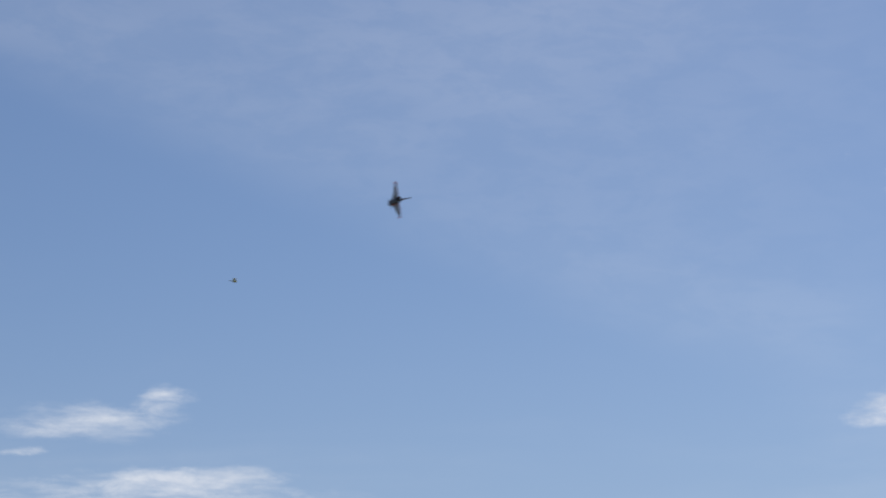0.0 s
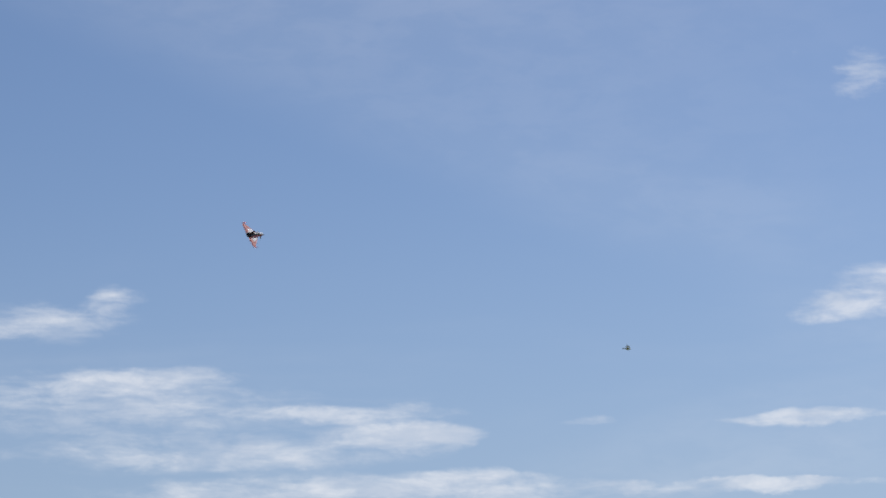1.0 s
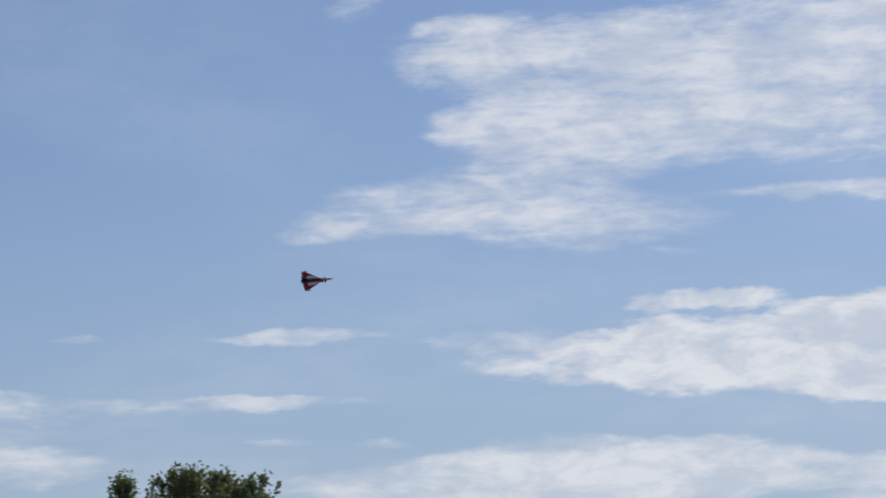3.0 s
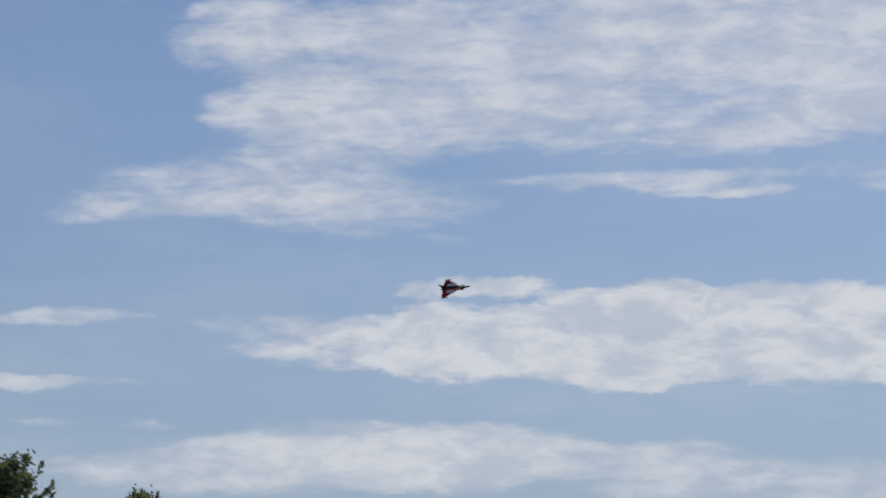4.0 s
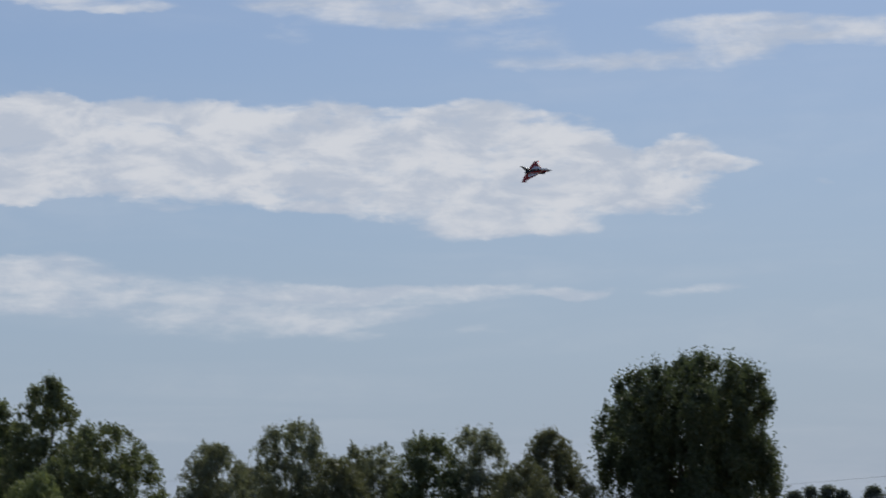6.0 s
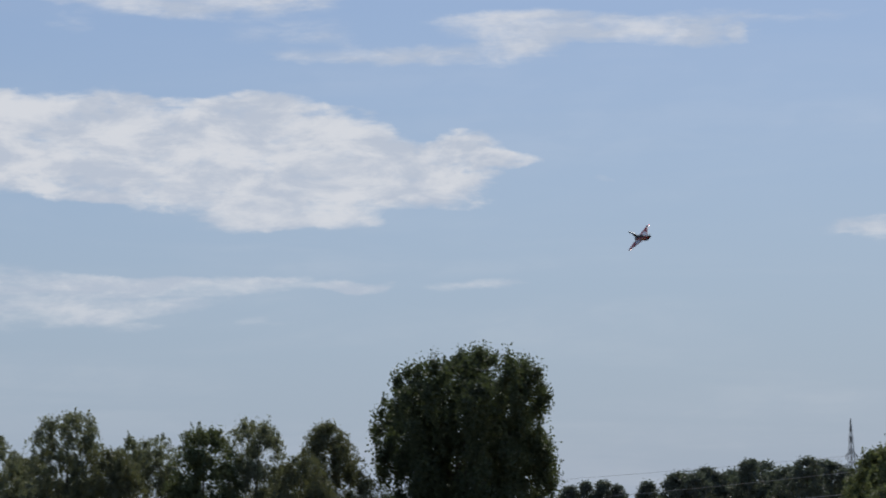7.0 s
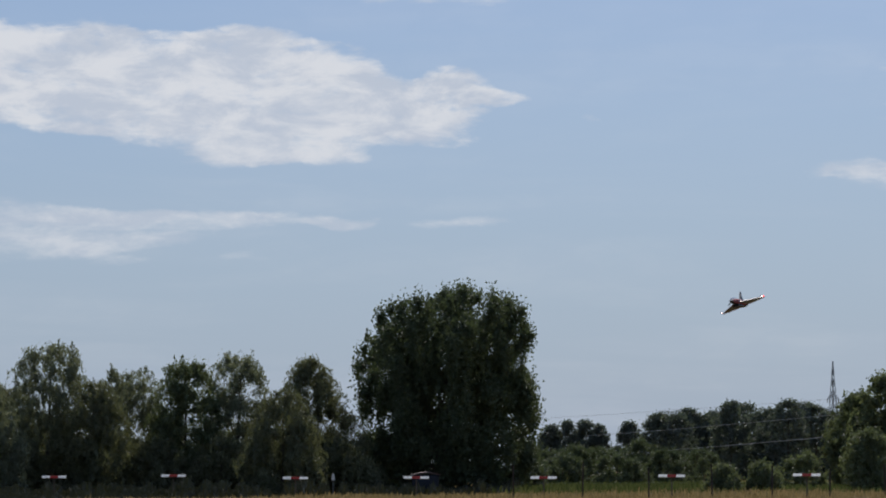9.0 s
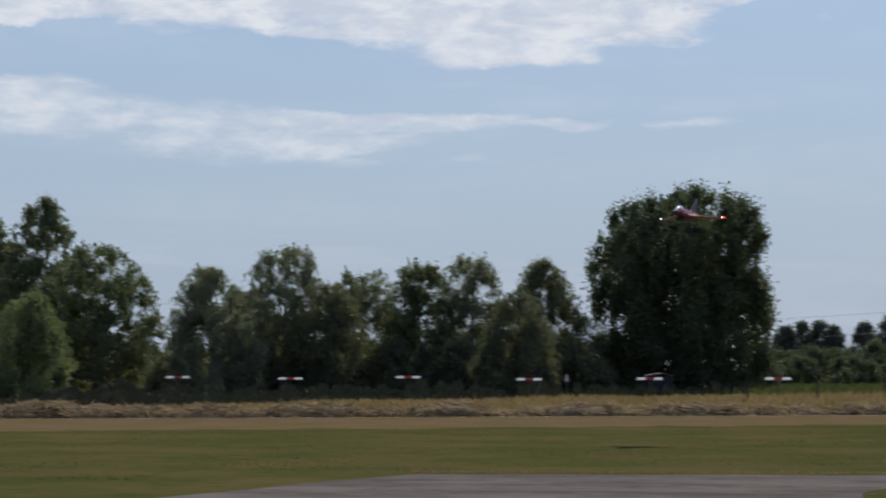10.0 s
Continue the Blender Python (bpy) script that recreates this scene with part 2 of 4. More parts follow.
def bump(n, b, height, strength, distance):
    k = n.add("ShaderNodeBump")
    k.inputs["Strength"].default_value, k.inputs["Distance"].default_value = strength, distance
    n.put(k.inputs["Height"], height)
    n.put(b.inputs["Normal"], k.outputs[0])


def spotted(name, a, b_col, scale, rough=0.8, relief=0.02, metal=0.0, spec=0.3, stretch=(1, 1, 1), fine=9.0):
    """Two colours mixed by coarse and fine noise at real-world size."""
    m, n, b = material(name, a, rough, metal, spec)
    at = n.vec("MULTIPLY", n.add("ShaderNodeTexCoord").outputs["Object"], stretch)
    big = n.noise(at, scale, 5.0, 0.6)
    small = n.noise(at, scale * fine, 5.0, 0.65)
    f = n.ramp(n.math("ADD", n.math("MULTIPLY", big, 0.6), n.math("MULTIPLY", small, 0.4)), 0.36, 0.64)
    n.put(b.inputs["Base Color"], n.mix(f, a, b_col))
    n.put(b.inputs["Roughness"], n.ramp(small, 0.3, 0.7, rough - 0.08, min(1.0, rough + 0.08)))
    bump(n, b, small, 0.6, relief)
    return m


def leafy(name, a, b_col, glow=0.35):
    """Leaves: each one of its own shade, light shines through."""
    m, n, b = material(name, a, 0.55, 0.0, 0.35)
    r = n.add("ShaderNodeNewGeometry").outputs["Random Per Island"]
    patch = n.noise(n.add("ShaderNodeTexCoord").outputs["Object"], 0.5, 3.0)
    f = n.math("ADD", n.math("MULTIPLY", r, 0.6), n.math("MULTIPLY", patch, 0.4), clamp=True)
    col = n.mix(f, a, b_col)
    n.put(b.inputs["Base Color"], col)
    t = n.add("ShaderNodeBsdfTranslucent")
    n.put(t.inputs[0], n.mix(1.0, col, (1.0, 1.08, 0.70), "MULTIPLY"))
    s = n.add("ShaderNodeMixShader")
    s.inputs[0].default_value = glow
    n.put(s.inputs[1], b.outputs[0])
    n.put(s.inputs[2], t.outputs[0])
    n.t.links.new(s.outputs[0], [x for x in n.t.nodes if x.bl_idname == "ShaderNodeOutputMaterial"][0].inputs[0])
    return m


def blades(name, a, b_col):
    m, n, b = material(name, a, 0.8, 0.0, 0.2)
    r = n.add("ShaderNodeNewGeometry").outputs["Random Per Island"]
    patch = n.noise(n.add("ShaderNodeTexCoord").outputs["Object"], 0.35, 4.0)
    f = n.ramp(n.math("ADD", n.math("MULTIPLY", r, 0.45), n.math("MULTIPLY", patch, 0.55)), 0.3, 0.7)
    col = n.mix(f, a, b_col)
    n.put(b.inputs["Base Color"], col)
    t = n.add("ShaderNodeBsdfTranslucent")
    n.put(t.inputs[0], col)
    s = n.add("ShaderNodeMixShader")
    s.inputs[0].default_value = 0.45
    n.put(s.inputs[1], b.outputs[0])
    n.put(s.inputs[2], t.outputs[0])
    n.t.links.new(s.outputs[0], [x for x in n.t.nodes if x.bl_idname == "ShaderNodeOutputMaterial"][0].inputs[0])
    return m


def glowing(name, colour, strength):
    m, n, b = material(name, colour, 0.3)
    b.inputs["Emission Color"].default_value = (*colour, 1)
    b.inputs["Emission Strength"].default_value = strength
    return m


POPLAR_LEAF = leafy("poplar_leaf", (0.078, 0.098, 0.055), (0.180, 0.205, 0.112), 0.38)
WILLOW_LEAF = leafy("willow_leaf", (0.182, 0.189, 0.122), (0.345, 0.350, 0.243), 0.38)
OLIVE_LEAF = leafy("olive_leaf", (0.135, 0.137, 0.080), (0.268, 0.265, 0.157), 0.38)
GREEN_LEAF = leafy("green_leaf", (0.125, 0.146, 0.078), (0.265, 0.285, 0.155), 0.40)
PALE_LEAF = leafy("pale_leaf", (0.175, 0.205, 0.095), (0.335, 0.365, 0.190), 0.40)
# far wood: lighter and greyer, with the haze of distance painted into the leaf colour
HAZED_LEAF = leafy("hazed_leaf", (0.105, 0.125, 0.105), (0.190, 0.212, 0.178), 0.38)
BARK = spotted("bark", (0.075, 0.060, 0.045), (0.16, 0.135, 0.10), 3.0, 0.9, 0.03, stretch=(1, 1, 0.25))
DRY = spotted("dry_meadow", (0.24, 0.165, 0.075), (0.13, 0.105, 0.042), 0.22, 0.95, 0.05, spec=0.0, fine=22.0)
STUBBLE = spotted("stubble", (0.21, 0.142, 0.078), (0.15, 0.118, 0.055), 0.6, 0.95, 0.03, spec=0.0, stretch=(0.8, 0.7, 1), fine=9.0)
TURF = spotted("mown_turf", (0.074, 0.086, 0.026), (0.140, 0.112, 0.046), 0.28, 0.95, 0.02, spec=0.0, stretch=(0.9, 0.7, 1), fine=9.0)
TARMAC = spotted("old_tarmac", (0.225, 0.192, 0.170), (0.120, 0.104, 0.092), 0.8, 0.9, 0.008, spec=0.0, stretch=(0.35, 0.8, 1), fine=8.0)
CRACK = spotted("crack_filler", (0.035, 0.033, 0.03), (0.06, 0.055, 0.045), 1.0)
STRAW = blades("straw", (0.47, 0.36, 0.21), (0.27, 0.20, 0.11))
STRAW_BASE = spotted("straw_bed", (0.38, 0.285, 0.16), (0.15, 0.11, 0.06), 0.9, 0.95, 0.08, fine=6.0)
TALL_DRY = blades("tall_dry_grass", (0.40, 0.29, 0.135), (0.24, 0.185, 0.075))
# herb colour darkened to stand for the shade below the trees
SHADED_HERB = leafy("shaded_herb_leaf", (0.032, 0.036, 0.022), (0.070, 0.072, 0.042), 0.15)
LAWN = blades("lawn_blades", (0.105, 0.120, 0.036), (0.21, 0.175, 0.078))
GREEN_GRASS = blades("green_grass", (0.07, 0.095, 0.025), (0.13, 0.15, 0.05))
WHITE_PAINT = spotted("white_paint", (0.80, 0.80, 0.78), (0.66, 0.66, 0.63), 4.0, 0.55, 0.002)
RED_PAINT = spotted("red_paint", (0.26, 0.010, 0.014), (0.20, 0.010, 0.014), 4.0, 0.8, 0.002, spec=0.05)
DARK_WOOD = spotted("dark_wood", (0.075, 0.055, 0.045), (0.045, 0.035, 0.03), 6.0, 0.9, 0.01, stretch=(1, 1, 0.2))
GREY_WOOD = spotted("grey_wood", (0.16, 0.13, 0.10), (0.09, 0.075, 0.06), 6.0, 0.9, 0.01, stretch=(1, 1, 0.2))
BLUE_PAINT = spotted("blue_paint", (0.016, 0.022, 0.036), (0.028, 0.034, 0.05), 2.0, 0.6, 0.004)
ROOF_RED = spotted("roof_sheet", (0.25, 0.17, 0.15), (0.19, 0.14, 0.12), 3.0, 0.7, 0.01)
STEEL = spotted("galvanised_steel", (0.20, 0.21, 0.22), (0.14, 0.15, 0.16), 1.0, 0.6, 0.002, metal=0.6)
WIRE = spotted("weathered_wire", (0.40, 0.40, 0.40), (0.32, 0.32, 0.32), 1.0, 0.6, 0.001, metal=0.5)
JET_RED = spotted("jet_red", (0.40, 0.016, 0.018), (0.33, 0.016, 0.018), 3.0, 0.42, 0.0005, spec=0.3)
JET_WHITE = spotted("jet_white", (0.82, 0.82, 0.82), (0.74, 0.74, 0.75), 3.0, 0.28, 0.0005, spec=0.5)
JET_NAVY = spotted("jet_navy", (0.020, 0.022, 0.035), (0.03, 0.03, 0.04), 3.0, 0.45, 0.0005, spec=0.25)
JET_GREY = spotted("jet_grey", (0.16, 0.15, 0.15), (0.12, 0.115, 0.115), 3.0, 0.4, 0.0005, spec=0.5)
JET_DARK = spotted("jet_dark", (0.012, 0.012, 0.013), (0.02, 0.02, 0.02), 4.0, 0.5, 0.0005)
NOZZLE = spotted("nozzle_metal", (0.13, 0.12, 0.11), (0.06, 0.055, 0.05), 8.0, 0.45, 0.001, metal=0.9)
CANOPY, _n, _b = material("canopy_glass", (0.92, 0.92, 0.92), 0.14, 0.0, 0.8)
_b.inputs["Coat Weight"].default_value = 1.0
LAMP_WHITE = glowing("lamp_white", (1.0, 0.98, 0.95), 6.0)
LAMP_RED = glowing("lamp_red", (1.0, 0.05, 0.03), 5.0)
BIRD_GREEN = spotted("bird_green", (0.46, 0.44, 0.12), (0.56, 0.52, 0.18), 20.0, 0.8, 0.001)
BIRD_DARK = spotted("bird_dark", (0.26, 0.26, 0.10), (0.34, 0.32, 0.13), 20.0, 0.8, 0.001)
BIRD_PALE = spotted("bird_pale", (0.78, 0.76, 0.60), (0.66, 0.64, 0.42), 20.0, 0.8, 0.001)


# ---- mesh helpers ----
def finish(name, bm, mat, smooth=False):
    me = bpy.data.meshes.new(name)
    bmesh.ops.recalc_face_normals(bm, faces=bm.faces)
    bm.to_mesh(me)
    bm.free()
    for m in mat if isinstance(mat, (list, tuple)) else [mat]:
        me.materials.append(m)
    if smooth:
        me.polygons.foreach_set("use_smooth", [True] * len(me.polygons))
    return me


def part(name, bm, mat, parent=None, label="", smooth=False):
    ob = new(name, finish(name, bm, mat, smooth))
    ob.parent = parent
    if label:
        tagged(ob, label)
    return ob


def empty(name, m, label, category, group="", kind=""):
    ob = new(name)
    ob.matrix_basis = m
    return tagged(ob, label, category, group, kind)


def box(bm, x0, y0, z0, x1, y1, z1, bevel=0.0, matrix=None):
    r = bmesh.ops.create_cube(bm, size=1.0)
    vs = r["verts"]
    for v in vs:
        v.co = Vector(((x0 + x1) / 2 + v.co.x * (x1 - x0), (y0 + y1) / 2 + v.co.y * (y1 - y0), (z0 + z1) / 2 + v.co.z * (z1 - z0)))
    if bevel:
        es = list({e for v in vs for e in v.link_edges})
        vs = list({v for f in bmesh.ops.bevel(bm, geom=es, offset=bevel, segments=2, affect="EDGES")["faces"] for v in f.verts} | {v for v in vs if v.is_valid})
    if matrix is not None:
        bmesh.ops.transform(bm, matrix=matrix, verts=[v for v in vs if v.is_valid])


def loft(bm, rings, close=True, caps=True):
    """Skin over rings of equally many points."""
    rows = [[bm.verts.new(p) for p in ring] for ring in rings]
    for a, b in zip(rows, rows[1:]):
        k = len(a)
        for i in range(k if close else k - 1):
            j = (i + 1) % k
            bm.faces.new((a[i], a[j], b[j], b[i]))
    if caps:
        bm.faces.new(rows[0][::-1])
        bm.faces.new(rows[-1])


def tube(bm, points, radii, sides=6):
    pts = [Vector(p) for p in points]
    rings = []
    for i, p in enumerate(pts):
        d = (pts[min(i + 1, len(pts) - 1)] - pts[max(i - 1, 0)]).normalized()
        u = d.orthogonal().normalized()
        v = d.cross(u)
        rings.append([p + float(radii[i]) * (math.cos(a) * u + math.sin(a) * v) for a in [2 * math.pi * k / sides for k in range(sides)]])
    # keep the rings from twisting
    for a, b in zip(rings, rings[1:]):
        k = min(range(sides), key=lambda s: sum((a[i] - b[(i + s) % sides]).length_squared for i in range(sides)))
        b[:] = b[k:] + b[:k]
    loft(bm, rings)


def superring(y, w, zb, zt, n=14, power=2.4):
    zc, h = (zb + zt) / 2, (zt - zb) / 2
    out = []
    for k in range(n):
        a = 2 * math.pi * k / n
        c, s = math.cos(a), math.sin(a)
        out.append(Vector((w * math.copysign(abs(c) ** (2 / power), c), y, zc + h * math.copysign(abs(s) ** (2 / power), s))))
    return out


def plate(bm, outline, thick, top_index=None, bottom_index=None):
    """A thin slab with a rounded rim over an outline in x, y."""
    mid = Vector((sum(p[0] for p in outline) / len(outline), sum(p[1] for p in outline) / len(outline), sum(p[2] for p in outline) / len(outline)))
    rim = [bm.verts.new(p) for p in outline]
    up = [bm.verts.new(Vector(p).lerp(mid, 0.08) + Vector((0, 0, thick / 2))) for p in outline]
    dn = [bm.verts.new(Vector(p).lerp(mid, 0.08) - Vector((0, 0, thick / 2))) for p in outline]
    k = len(outline)
    for i in range(k):
        j = (i + 1) % k
        f = bm.faces.new((rim[i], rim[j], up[j], up[i]))
        f.material_index = top_index or 0
        f = bm.faces.new((rim[j], rim[i], dn[i], dn[j]))
        f.material_index = bottom_index or 0
    f = bm.faces.new(up)
    f.material_index = top_index or 0
    f = bm.faces.new(dn[::-1])
    f.material_index = bottom_index or 0


def cards(name, centre, along, across, length, width, mat, parent=None, label=""):
    """Many small folded leaf blades as one mesh; arrays of centres, directions and sizes."""
    n = len(centre)
    fold = np.cross(along, across)
    L, W = length[:, None], width[:, None]
    v = np.empty((n, 4, 3))
    v[:, 0] = centre - along * L * 0.5
    v[:, 1] = centre + across * W * 0.5 + fold * W * 0.15
    v[:, 2] = centre + along * L * 0.5
    v[:, 3] = centre - across * W * 0.5 + fold * W * 0.15
    me = bpy.data.meshes.new(name)
    me.vertices.add(n * 4)
    me.vertices.foreach_set("co", v.reshape(-1))
    idx = (np.arange(n)[:, None] * 4 + np.array([0, 1, 2, 0, 2, 3])).reshape(-1)
    me.loops.add(n * 6)
    me.loops.foreach_set("vertex_index", idx)
    me.polygons.add(n * 2)
    me.polygons.foreach_set("loop_start", np.arange(n * 2) * 3)
    me.update(calc_edges=True)
    me.materials.append(mat)
    ob = new(name, me)
    ob.parent = parent
    if label:
        tagged(ob, label)
    return ob


def unit(v):
    return v / np.maximum(np.linalg.norm(v, axis=1, keepdims=True), 1e-9)


def place(az, dist, z=0.0):
    return Vector((math.sin(radians(az)) * dist, math.cos(radians(az)) * dist, z))


# ---- ground ----
def sheet(name, outline, z, mat, label, category, wobble=0.0, seed=1):
    """A level piece of ground with an uneven rim."""
    rng = random.Random(seed)
    pts = []
    for a, b in zip(outline, outline[1:] + outline[:1]):
        a, b = Vector((*a, 0)), Vector((*b, 0))
        k = max(1, int((b - a).length / 0.8)) if wobble else 1
        k = min(k, 90)
        for i in range(k):
            p = a.lerp(b, i / k)
            if wobble and i:
                p += Vector((rng.uniform(-1, 1), rng.uniform(-1, 1), 0)) * wobble
            pts.append(p + Vector((0, 0, z)))
    bm = bmesh.new()
    bm.faces.new([bm.verts.new(p) for p in pts])
    bmesh.ops.triangulate(bm, faces=bm.faces)
    ob = part(name, bm, mat)
    return tagged(ob, label, category, kind="structure")


def build_ground():
    bm = bmesh.new()
    far = 4500
    rows = [-far, -400, 0, 60, 120, 200, 400, 900, far]
    grid = [[bm.verts.new((x, y, 0)) for x in rows] for y in rows]
    for j in range(len(rows) - 1):
        for i in range(len(rows) - 1):
            bm.faces.new((grid[j][i], grid[j][i + 1], grid[j + 1][i + 1], grid[j + 1][i]))
    tagged(part("ground", bm, DRY), "dry brown meadow reaching to the horizon", "ground", kind="structure")
    sheet("stubble_strip", [(-120, 42), (-120, 66), (-20, 90), (9, 106), (120, 160), (120, 100), (0, 42)], 0.004, STUBBLE,
          "brownish mown stubble strip before the hay", "field", 0.3, 2)
    sheet("mown_grass", [(-120, -30), (-120, 50), (-40, 66.5), (-17.7, 73.8), (6.4, 87.7), (40, 105), (120, 140), (120, -30)], 0.008, TURF,
          "short mown green grass of the airfield", "lawn", 1.1, 3)
    sheet("tarmac_strip", [(-4.1, 45.0), (1, 45.4), (8, 46.1), (40, 49.5), (40, 47), (8, 44.0), (4.6, 43.0), (3.3, 41.3), (2.6, 39), (1.6, 30), (0.8, 8),
                           (-10, 8), (-8.6, 25), (-6.75, 36), (-6.1, 38.3), (-5.65, 39.8), (-5.0, 42.3)], 0.014, TARMAC,
          "weathered grey tarmac strip with worn edges", "runway", 0.07, 4)


build_ground()


# ---- trees ----
def tree(az, dist, height, radius, leaf, label, seed, profile, count=7000, size=(0.34, 0.24), droop=0.0, sprigs=0, clump=0.9, low=0.08, name="tree", squash=1.0, shift=(0.0, 0.0), strands=0, tall=1.0, holes=-0.65, limbs=0, group="trees behind the meadow"):
    """A tree: tapered trunk, limbs to its sprays, and a crown of small leaves.
    profile: share of the radius at even steps from the crown's foot to its top;
    tall: how much longer than wide a spray is; holes: noise level below which the crown is open."""
    rng = np.random.default_rng(seed)
    count = int(count * 2.9)
    root = empty(name, Matrix.Translation(place(az, dist)) @ pose(0, 0, 0, 0, 0, -az), label, "tree", group)
    foot = height * low
    steps, bends = np.linspace(0, 1, len(profile)), np.linspace(0, 1, len(shift))
    want = max(40, int(radius * height * 5.5))
    h = rng.uniform(0, 1, want)
    reach = np.interp(h, steps, profile) * radius
    a, q = rng.uniform(0, 2 * np.pi, want), np.sqrt(rng.uniform(0.10, 1, want))
    rad = clump * rng.uniform(0.45, 1.15, want) * (0.7 + 0.3 * np.minimum(1, reach / radius * 1.3))
    inner = np.maximum(0.05, reach - rad * 0.45)
    mid = np.stack([np.cos(a) * q * inner + np.interp(h, bends, shift), np.sin(a) * q * inner * squash, foot + h * (height - foot)], 1)
    if limbs:
        # sprays gather round upright limbs, each with a top of its own
        lq, la = np.sqrt(np.linspace(0.0, 0.96, limbs)), 2.39996 * np.arange(limbs) + seed + rng.normal(0, 0.15, limbs)
        grid = np.linspace(0, 1, 60)
        fits = np.interp(grid, steps, profile)[None, :] >= lq[:, None]
        top = np.where(fits.any(axis=1), grid[59 - np.argmax(fits[:, ::-1], axis=1)], 0.6) - np.abs(rng.normal(0, 0.05, limbs))
        pick = rng.integers(0, limbs, want)
        h = np.minimum(h, 1.0) * top[pick]
        r = np.minimum(lq[pick] * radius, np.interp(h, steps, profile) * radius) - rad * 0.3
        tuft = np.stack([np.cos(la[pick]) * r + np.interp(h, bends, shift), np.sin(la[pick]) * r * squash, foot + h * (height - foot)], 1)
        tuft[:, :2] += rng.normal(0, 0.26 * clump, (want, 2))
        loose = (rng.uniform(0, 1, want) < 0.45) & (q < 0.93)
        mid = np.where(loose[:, None], mid, tuft)
    mid[:, 2] = np.minimum(mid[:, 2], height - rad * tall * rng.uniform(0.5, 1.3, want))
    # trunk and limbs
    bm = bmesh.new()
    tr = max(0.10, height * 0.018)
    lean = rng.uniform(-0.03, 0.03, 2) * height
    spine = [Vector((lean[0] * s * s, lean[1] * s * s, height * 0.82 * s)) for s in [k / 6 for k in range(7)]]
    tube(bm, spine, [tr * (1.25 if s == 0 else 1 - 0.85 * s) for s in np.linspace(0, 1, 7)], 8)
    for p in mid[::6]:
        s = min(0.95, max(0.10, (p[2] - np.hypot(p[0], p[1]) * 0.8) / (height * 0.82)))
        k = s * 6
        i = min(5, int(k))
        start = spine[i].lerp(spine[i + 1], k - i)
        end = Vector(p)
        half = start.lerp(end, 0.5) + Vector((0, 0, -0.08 * (end - start).length))
        w = max(0.025, tr * 0.35 * (1 - s * 0.7))
        tube(bm, [start, half, end], [w, w * 0.65, w * 0.3], 5)
    part("trunk", bm, BARK, root, "tapered trunk with limbs", smooth=True)
    # crown: leaves thin out from each spray's middle
    pick = rng.choice(want, count, p=rad ** 2 / (rad ** 2).sum())
    d = unit(rng.normal(size=(count, 3)))
    q = np.minimum(np.abs(rng.normal(0, 0.52, count)) + rng.uniform(0, 0.35, count), 1.45)
    pos = mid[pick] + d * (rad[pick] * q)[:, None] * np.array([1, 1, tall])
    pos[:, 2] -= droop * rad[pick] * rng.uniform(0, 1, count) ** 2
    open_at = np.array([noise.noise(Vector((p[0] * 1.25 + seed, p[1] * 0.20, p[2] * 1.05))) for p in pos])
    keep = (open_at + rng.normal(0, 0.10, count) > holes) & (pos[:, 2] > 0.12)
    pos, d = pos[keep], d[keep]
    count = len(pos)
    along = unit(rng.normal(size=(count, 3)) + d * 0.5 + np.array([0, 0, 0.5 * (tall - 1) - 1.6 * droop]))
    ln = size[0] * rng.uniform(0.6, 1.35, count)
    wd = size[1] * rng.uniform(0.6, 1.35, count)

    def rim_points(lo, share):
        """A place on the crown's rim and the way out from it."""
        t, turn = rng.uniform(lo, 1.0), rng.uniform(0, 2 * np.pi)
        r = np.interp(t, steps, profile) * radius * share
        out = np.array([np.cos(turn), np.sin(turn), 0.0])
        return out * r * np.array([1, squash, 1]) + np.array([np.interp(t, bends, shift), 0, foot + t * (height - foot) * 0.94]), out

    sp, al = [np.zeros((0, 3))], [np.zeros((0, 3))]
    for _ in range(sprigs):
        # upright shoots standing out of the outline
        base, out = rim_points(0.45, 0.88)
        k = rng.integers(34, 60)
        t = rng.uniform(0, 1, k)
        up, wide = rng.uniform(0.5, 1.05), rng.uniform(0.10, 0.19)
        sp.append(base + out * 0.25 * t[:, None] + np.stack([rng.normal(0, wide, k) * (1.1 - t), rng.normal(0, wide, k) * (1.1 - t), t * up - 0.2], 1))
        al.append(rng.normal(size=(k, 3)) * 0.7 + np.array([0, 0, 0.7]))
    for _ in range(strands):
        # thin shoots arching out of the crown and hanging down
        base, out = rim_points(0.30, 0.86)
        k = 30
        t = np.linspace(0, 1, k)[:, None]
        far, rise = rng.uniform(0.3, 0.9), rng.uniform(0.15, 0.75)
        sp.append(base + out * far * t + np.array([0, 0, 1.0]) * (rise * 2.2 * t - 2.6 * rise * t ** 2) + rng.normal(0, 0.06, (k, 3)))
        al.append(out * 0.3 * (1 - t) + np.array([0, 0, 1.0]) * (1 - 2.2 * t) + rng.normal(0, 0.35, (k, 3)))
    sp, al = np.concatenate(sp), unit(np.concatenate(al))
    pos, along = np.concatenate([pos, sp]), np.concatenate([along, al])
    across = unit(np.cross(along, rng.normal(size=along.shape)))
    ln = np.concatenate([ln, size[0] * 0.9 * rng.uniform(0.6, 1.2, len(sp))])
    wd = np.concatenate([wd, size[1] * 0.9 * rng.uniform(0.6, 1.2, len(sp))])
    cards("crown", pos, along, across, ln, wd, leaf, root)
    return root


